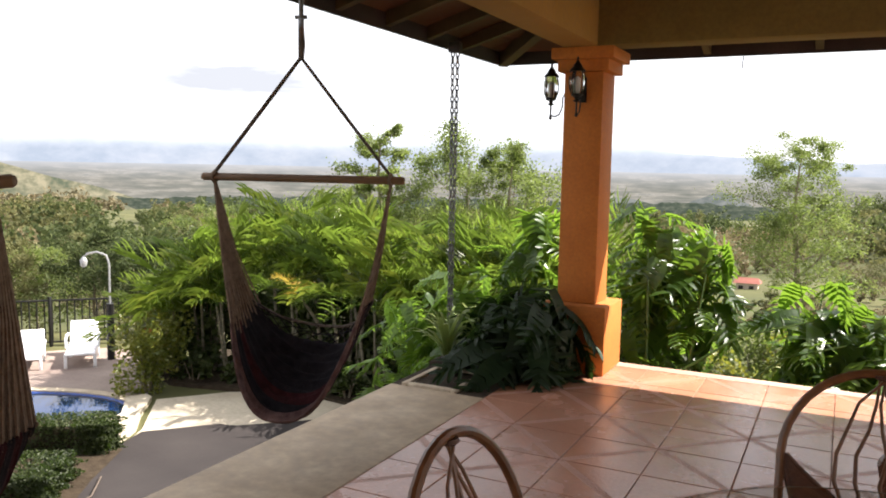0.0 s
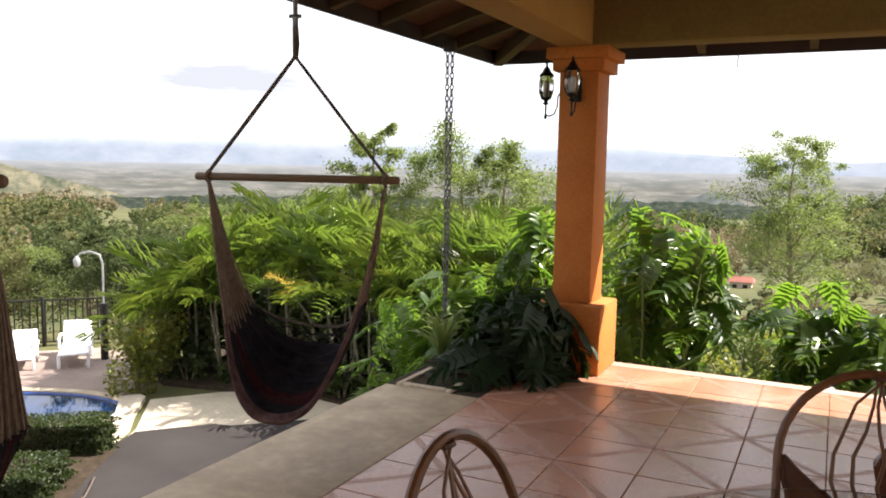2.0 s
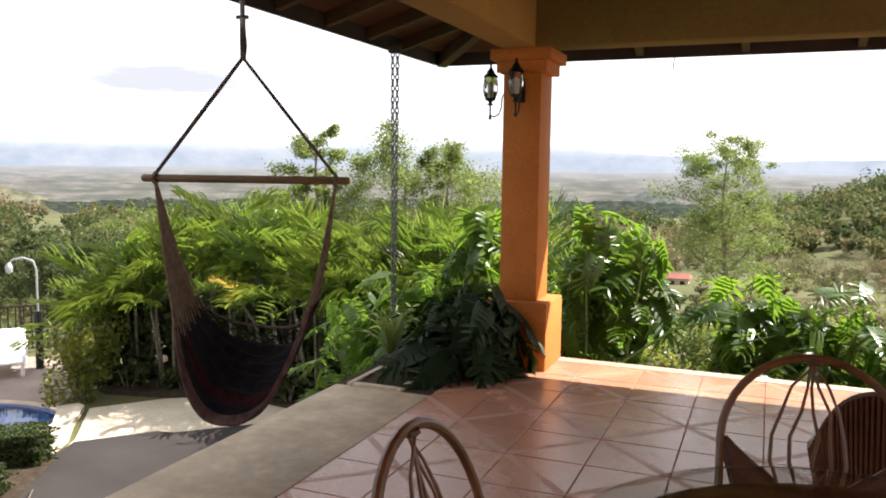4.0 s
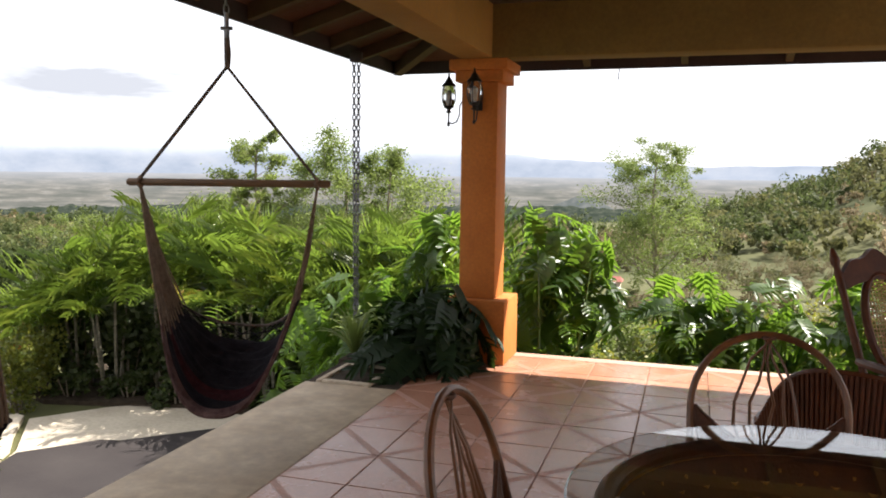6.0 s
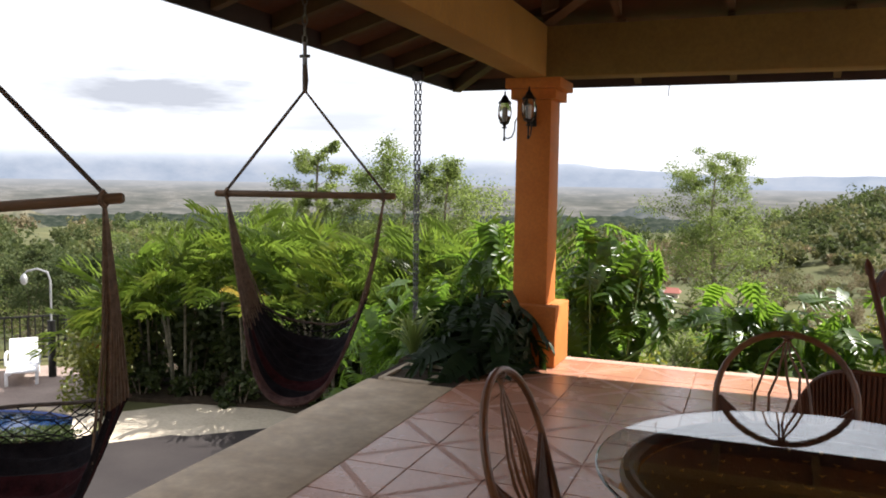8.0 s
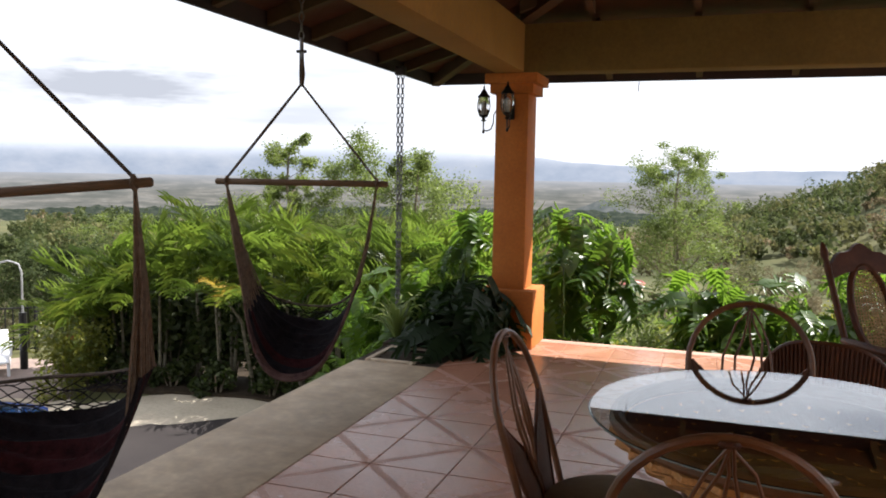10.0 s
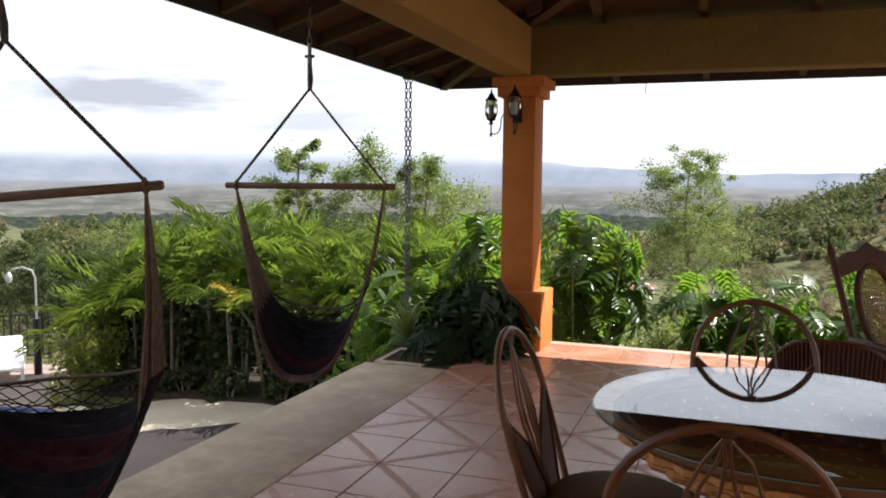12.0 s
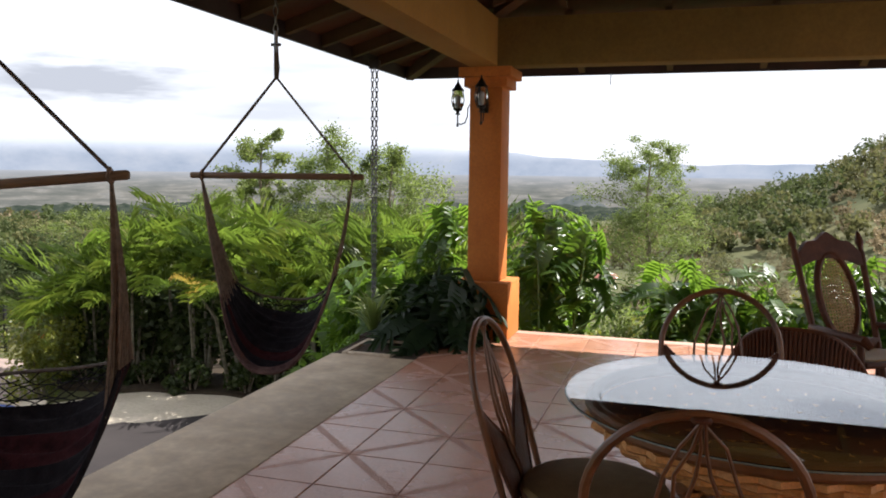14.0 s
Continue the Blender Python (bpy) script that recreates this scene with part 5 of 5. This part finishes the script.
part("lantern_head", Shape().lathe([(0.02, -0.22), (0.06, -0.19), (0.075, -0.09), (0.05, -0.04), (0.02, 0.0)], 14, (-0.25, -0.19, 2.10)), M_GREYPOST, lamp, "pale hanging lantern head")

# ---- trees and woods ----
tree("slender leafy tree behind the palm hedge", (-10.2, 14.2, -4.2), 6.3, 1.2, 15000, 0.075, 21, M_TREE, 17, 0.35, group="trees behind the hedge")
tree("slender leafy tree behind the palm hedge", (-8.0, 15.5, -4.4), 5.9, 2.0, 17000, 0.072, 22, M_TREE, 11, 0.35, group="trees behind the hedge")
tree("slender leafy tree behind the palm hedge", (-6.4, 14.8, -4.3), 5.8, 1.9, 16000, 0.072, 23, M_TREE, 11, 0.35, group="trees behind the hedge")
tree("slender leafy tree behind the palm hedge", (-12.6, 15.8, -4.4), 4.6, 1.6, 14000, 0.075, 24, M_TREE, 9, 0.35, group="trees behind the hedge")
tree("small leafy tree below the hedge", (-15.5, 13.0, -4.3), 3.9, 1.5, 9000, 0.065, 25, M_TREE, 9, 0.35, group="trees behind the hedge")
tree("tall airy tree standing above the valley slope", (-0.3, 38.0, -8.2), 10.3, 2.7, 30000, 0.105, 31, M_TREE, 28, 0.30)
for k, (x, y, tall) in enumerate(((-16.5, 6.5, 3.2), (-15.0, 8.2, 3.0), (-18.0, 5.0, 3.4), (-19.5, 3.0, 3.3), (-13.4, 8.6, 2.6), (-17.6, 8.5, 3.3), (-20.5, 6.5, 3.6))):
    tree("bushy green tree beyond the pool railing", (x, y, land(x, y)), tall * 0.66, 1.2, 10000, 0.07, 300 + k, (M_WOOD_B, M_WOOD_A, M_TREE)[k % 3], 14, 0.15, group="trees beyond the railing")

house = thing("distant_house", "small distant house with a red roof among trees", "house", pose(-5.6, 70.0, -8.55) @ Matrix.Scale(0.8, 4))
part("wall", Shape().box((-1.15, -0.9, -3.0), (1.15, 0.9, 0.1)), M_PALE, house, smooth=False)
part("roof", Shape().add([(-1.45, -1.2, 0.1), (1.45, -1.2, 0.1), (1.45, 1.2, 0.1), (-1.45, 1.2, 0.1), (-1.1, 0, 0.62), (1.1, 0, 0.62)], [(0, 1, 5, 4), (2, 3, 4, 5), (0, 4, 3), (1, 2, 5), (3, 2, 1, 0)]), plain("red_sheet_roof", (0.17, 0.05, 0.035), (0.24, 0.075, 0.05), 1.0, 0.7), house, "faded red roof", smooth=False)
for x in (-0.6, 0.5):
    part("window", Shape().box((x - 0.25, -0.93, -0.75), (x + 0.25, -0.9, -0.2)), M_IRON, house, smooth=False)


def woods(name, label, r0, r1, count, leaves, leaf, tall, seed, keep, b0=-78, b1=24):
    rnd = np.random.RandomState(seed)
    verts, slots = [], []
    made = 0
    while made < count:
        b = radians(rnd.uniform(b0, b1))
        r = math.sqrt(rnd.uniform(r0 * r0, r1 * r1))
        x, y = r * math.sin(b), r * math.cos(b)
        if not keep(x, y, r, rnd) or noise.noise((x / (0.16 * r + 6), y / (0.16 * r + 6), 20 + seed)) < (-0.22 if x < 0 else -0.5):
            continue
        made += 1
        dry = 1.3 * noise.noise((x / (0.22 * r + 4) + 5, y / (0.22 * r + 4), seed)) + 0.25 * rnd.randn()
        slot = 2 if dry > 0.22 else (1 if dry > -0.12 else 0)
        h = tall * min(1.5, math.exp(0.35 * rnd.randn() - 0.1)) * (0.75 if slot == 2 else 1) * min(1, max(0.42, r / 80))
        z0 = land(x, y)
        n = leaves
        lobes = rnd.normal(0, 1, (7, 3)) * np.array([0.24, 0.24, 0.16]) * h + np.array([0, 0, 0.55 * h])
        c = lobes[rnd.randint(0, 7, n)]
        d = rnd.normal(0, 1, (n, 3))
        d /= np.linalg.norm(d, axis=1)[:, None]
        p = c + d * (0.19 * h) * rnd.uniform(0.4, 1.0, (n, 1)) ** 0.5
        p[:, 2] = np.maximum(p[:, 2], 0.02 * h)
        u = rnd.normal(0, 1, (n, 3))
        u /= np.linalg.norm(u, axis=1)[:, None]
        w = np.cross(u, rnd.normal(0, 1, (n, 3)))
        w /= np.linalg.norm(w, axis=1)[:, None]
        size = leaf * rnd.uniform(0.6, 1.4, (n, 1)) * (0.7 if slot == 2 else 1)
        quad = np.stack([p - u * size, p + w * size * 0.6, p + u * size, p - w * size * 0.6], 1) + np.array([x, y, z0])
        verts.append(quad.reshape(-1, 3))
        slots.append(np.full(n, slot))
    v = np.concatenate(verts)
    k = np.concatenate(slots)
    me = bpy.data.meshes.new(name)
    me.vertices.add(len(v))
    me.vertices.foreach_set("co", v.ravel())
    me.loops.add(len(v))
    me.loops.foreach_set("vertex_index", np.arange(len(v)))
    me.polygons.add(len(k))
    me.polygons.foreach_set("loop_start", np.arange(0, len(v), 4))
    for m in (M_WOOD_A, M_WOOD_B, M_WOOD_C):
        me.materials.append(m)
    me.polygons.foreach_set("material_index", k)
    me.update(calc_edges=True)
    return tagged(new(name, me), label, "woods", kind="stuff")


def clear_near(x, y, r, rnd):
    return not (math.hypot(x + 5, y - 70) < 9 or (-7 < math.degrees(math.atan2(x, y)) < -3 and 52 < r < 68))


woods("near_woods", "mixed green and dry bushes on the slope below", 34, 85, 1000, 480, 0.085, 2.5, 1, clear_near)
woods("slope_woods", "mixed green and dry woodland on the slopes", 85, 300, 2600, 170, 0.32, 4.0, 2, clear_near)
woods("far_woods", "distant dark woodland above the valley", 300, 1000, 2600, 66, 1.1, 8.0, 3, lambda x, y, r, rnd: True)

# ---- tiles of the terrace, piece by piece ----
tile_mesh = Shape().box((-0.1975, -0.1975, -0.012), (0.1975, 0.1975, 0.0), 0.0035).mesh("tile", M_TILE, False)
for i in range(-1, 12):
    for j in range(-9, 8):
        x, y = 0.095 + 0.4 * i + 0.2, -3.10 + 0.4 * j + 0.2
        part("tile", tile_mesh, None, terrace, at=pose(x, y, 0, 0, 0, 90 * ((i + j) % 2)))
rest = Shape()
for i in range(-1, 18):
    for j in range(-15, 8):
        if not (-1 <= i < 12 and -9 <= j < 8):
            x, y = 0.095 + 0.4 * i, -3.10 + 0.4 * j
            if x + 0.4 < 7.0:
                rest.box((x + 0.003, y + 0.003, -0.012), (x + 0.397, y + 0.397, 0.0))
tagged(part("tile_field", rest, M_TILE, terrace, smooth=False), kind="stuff")
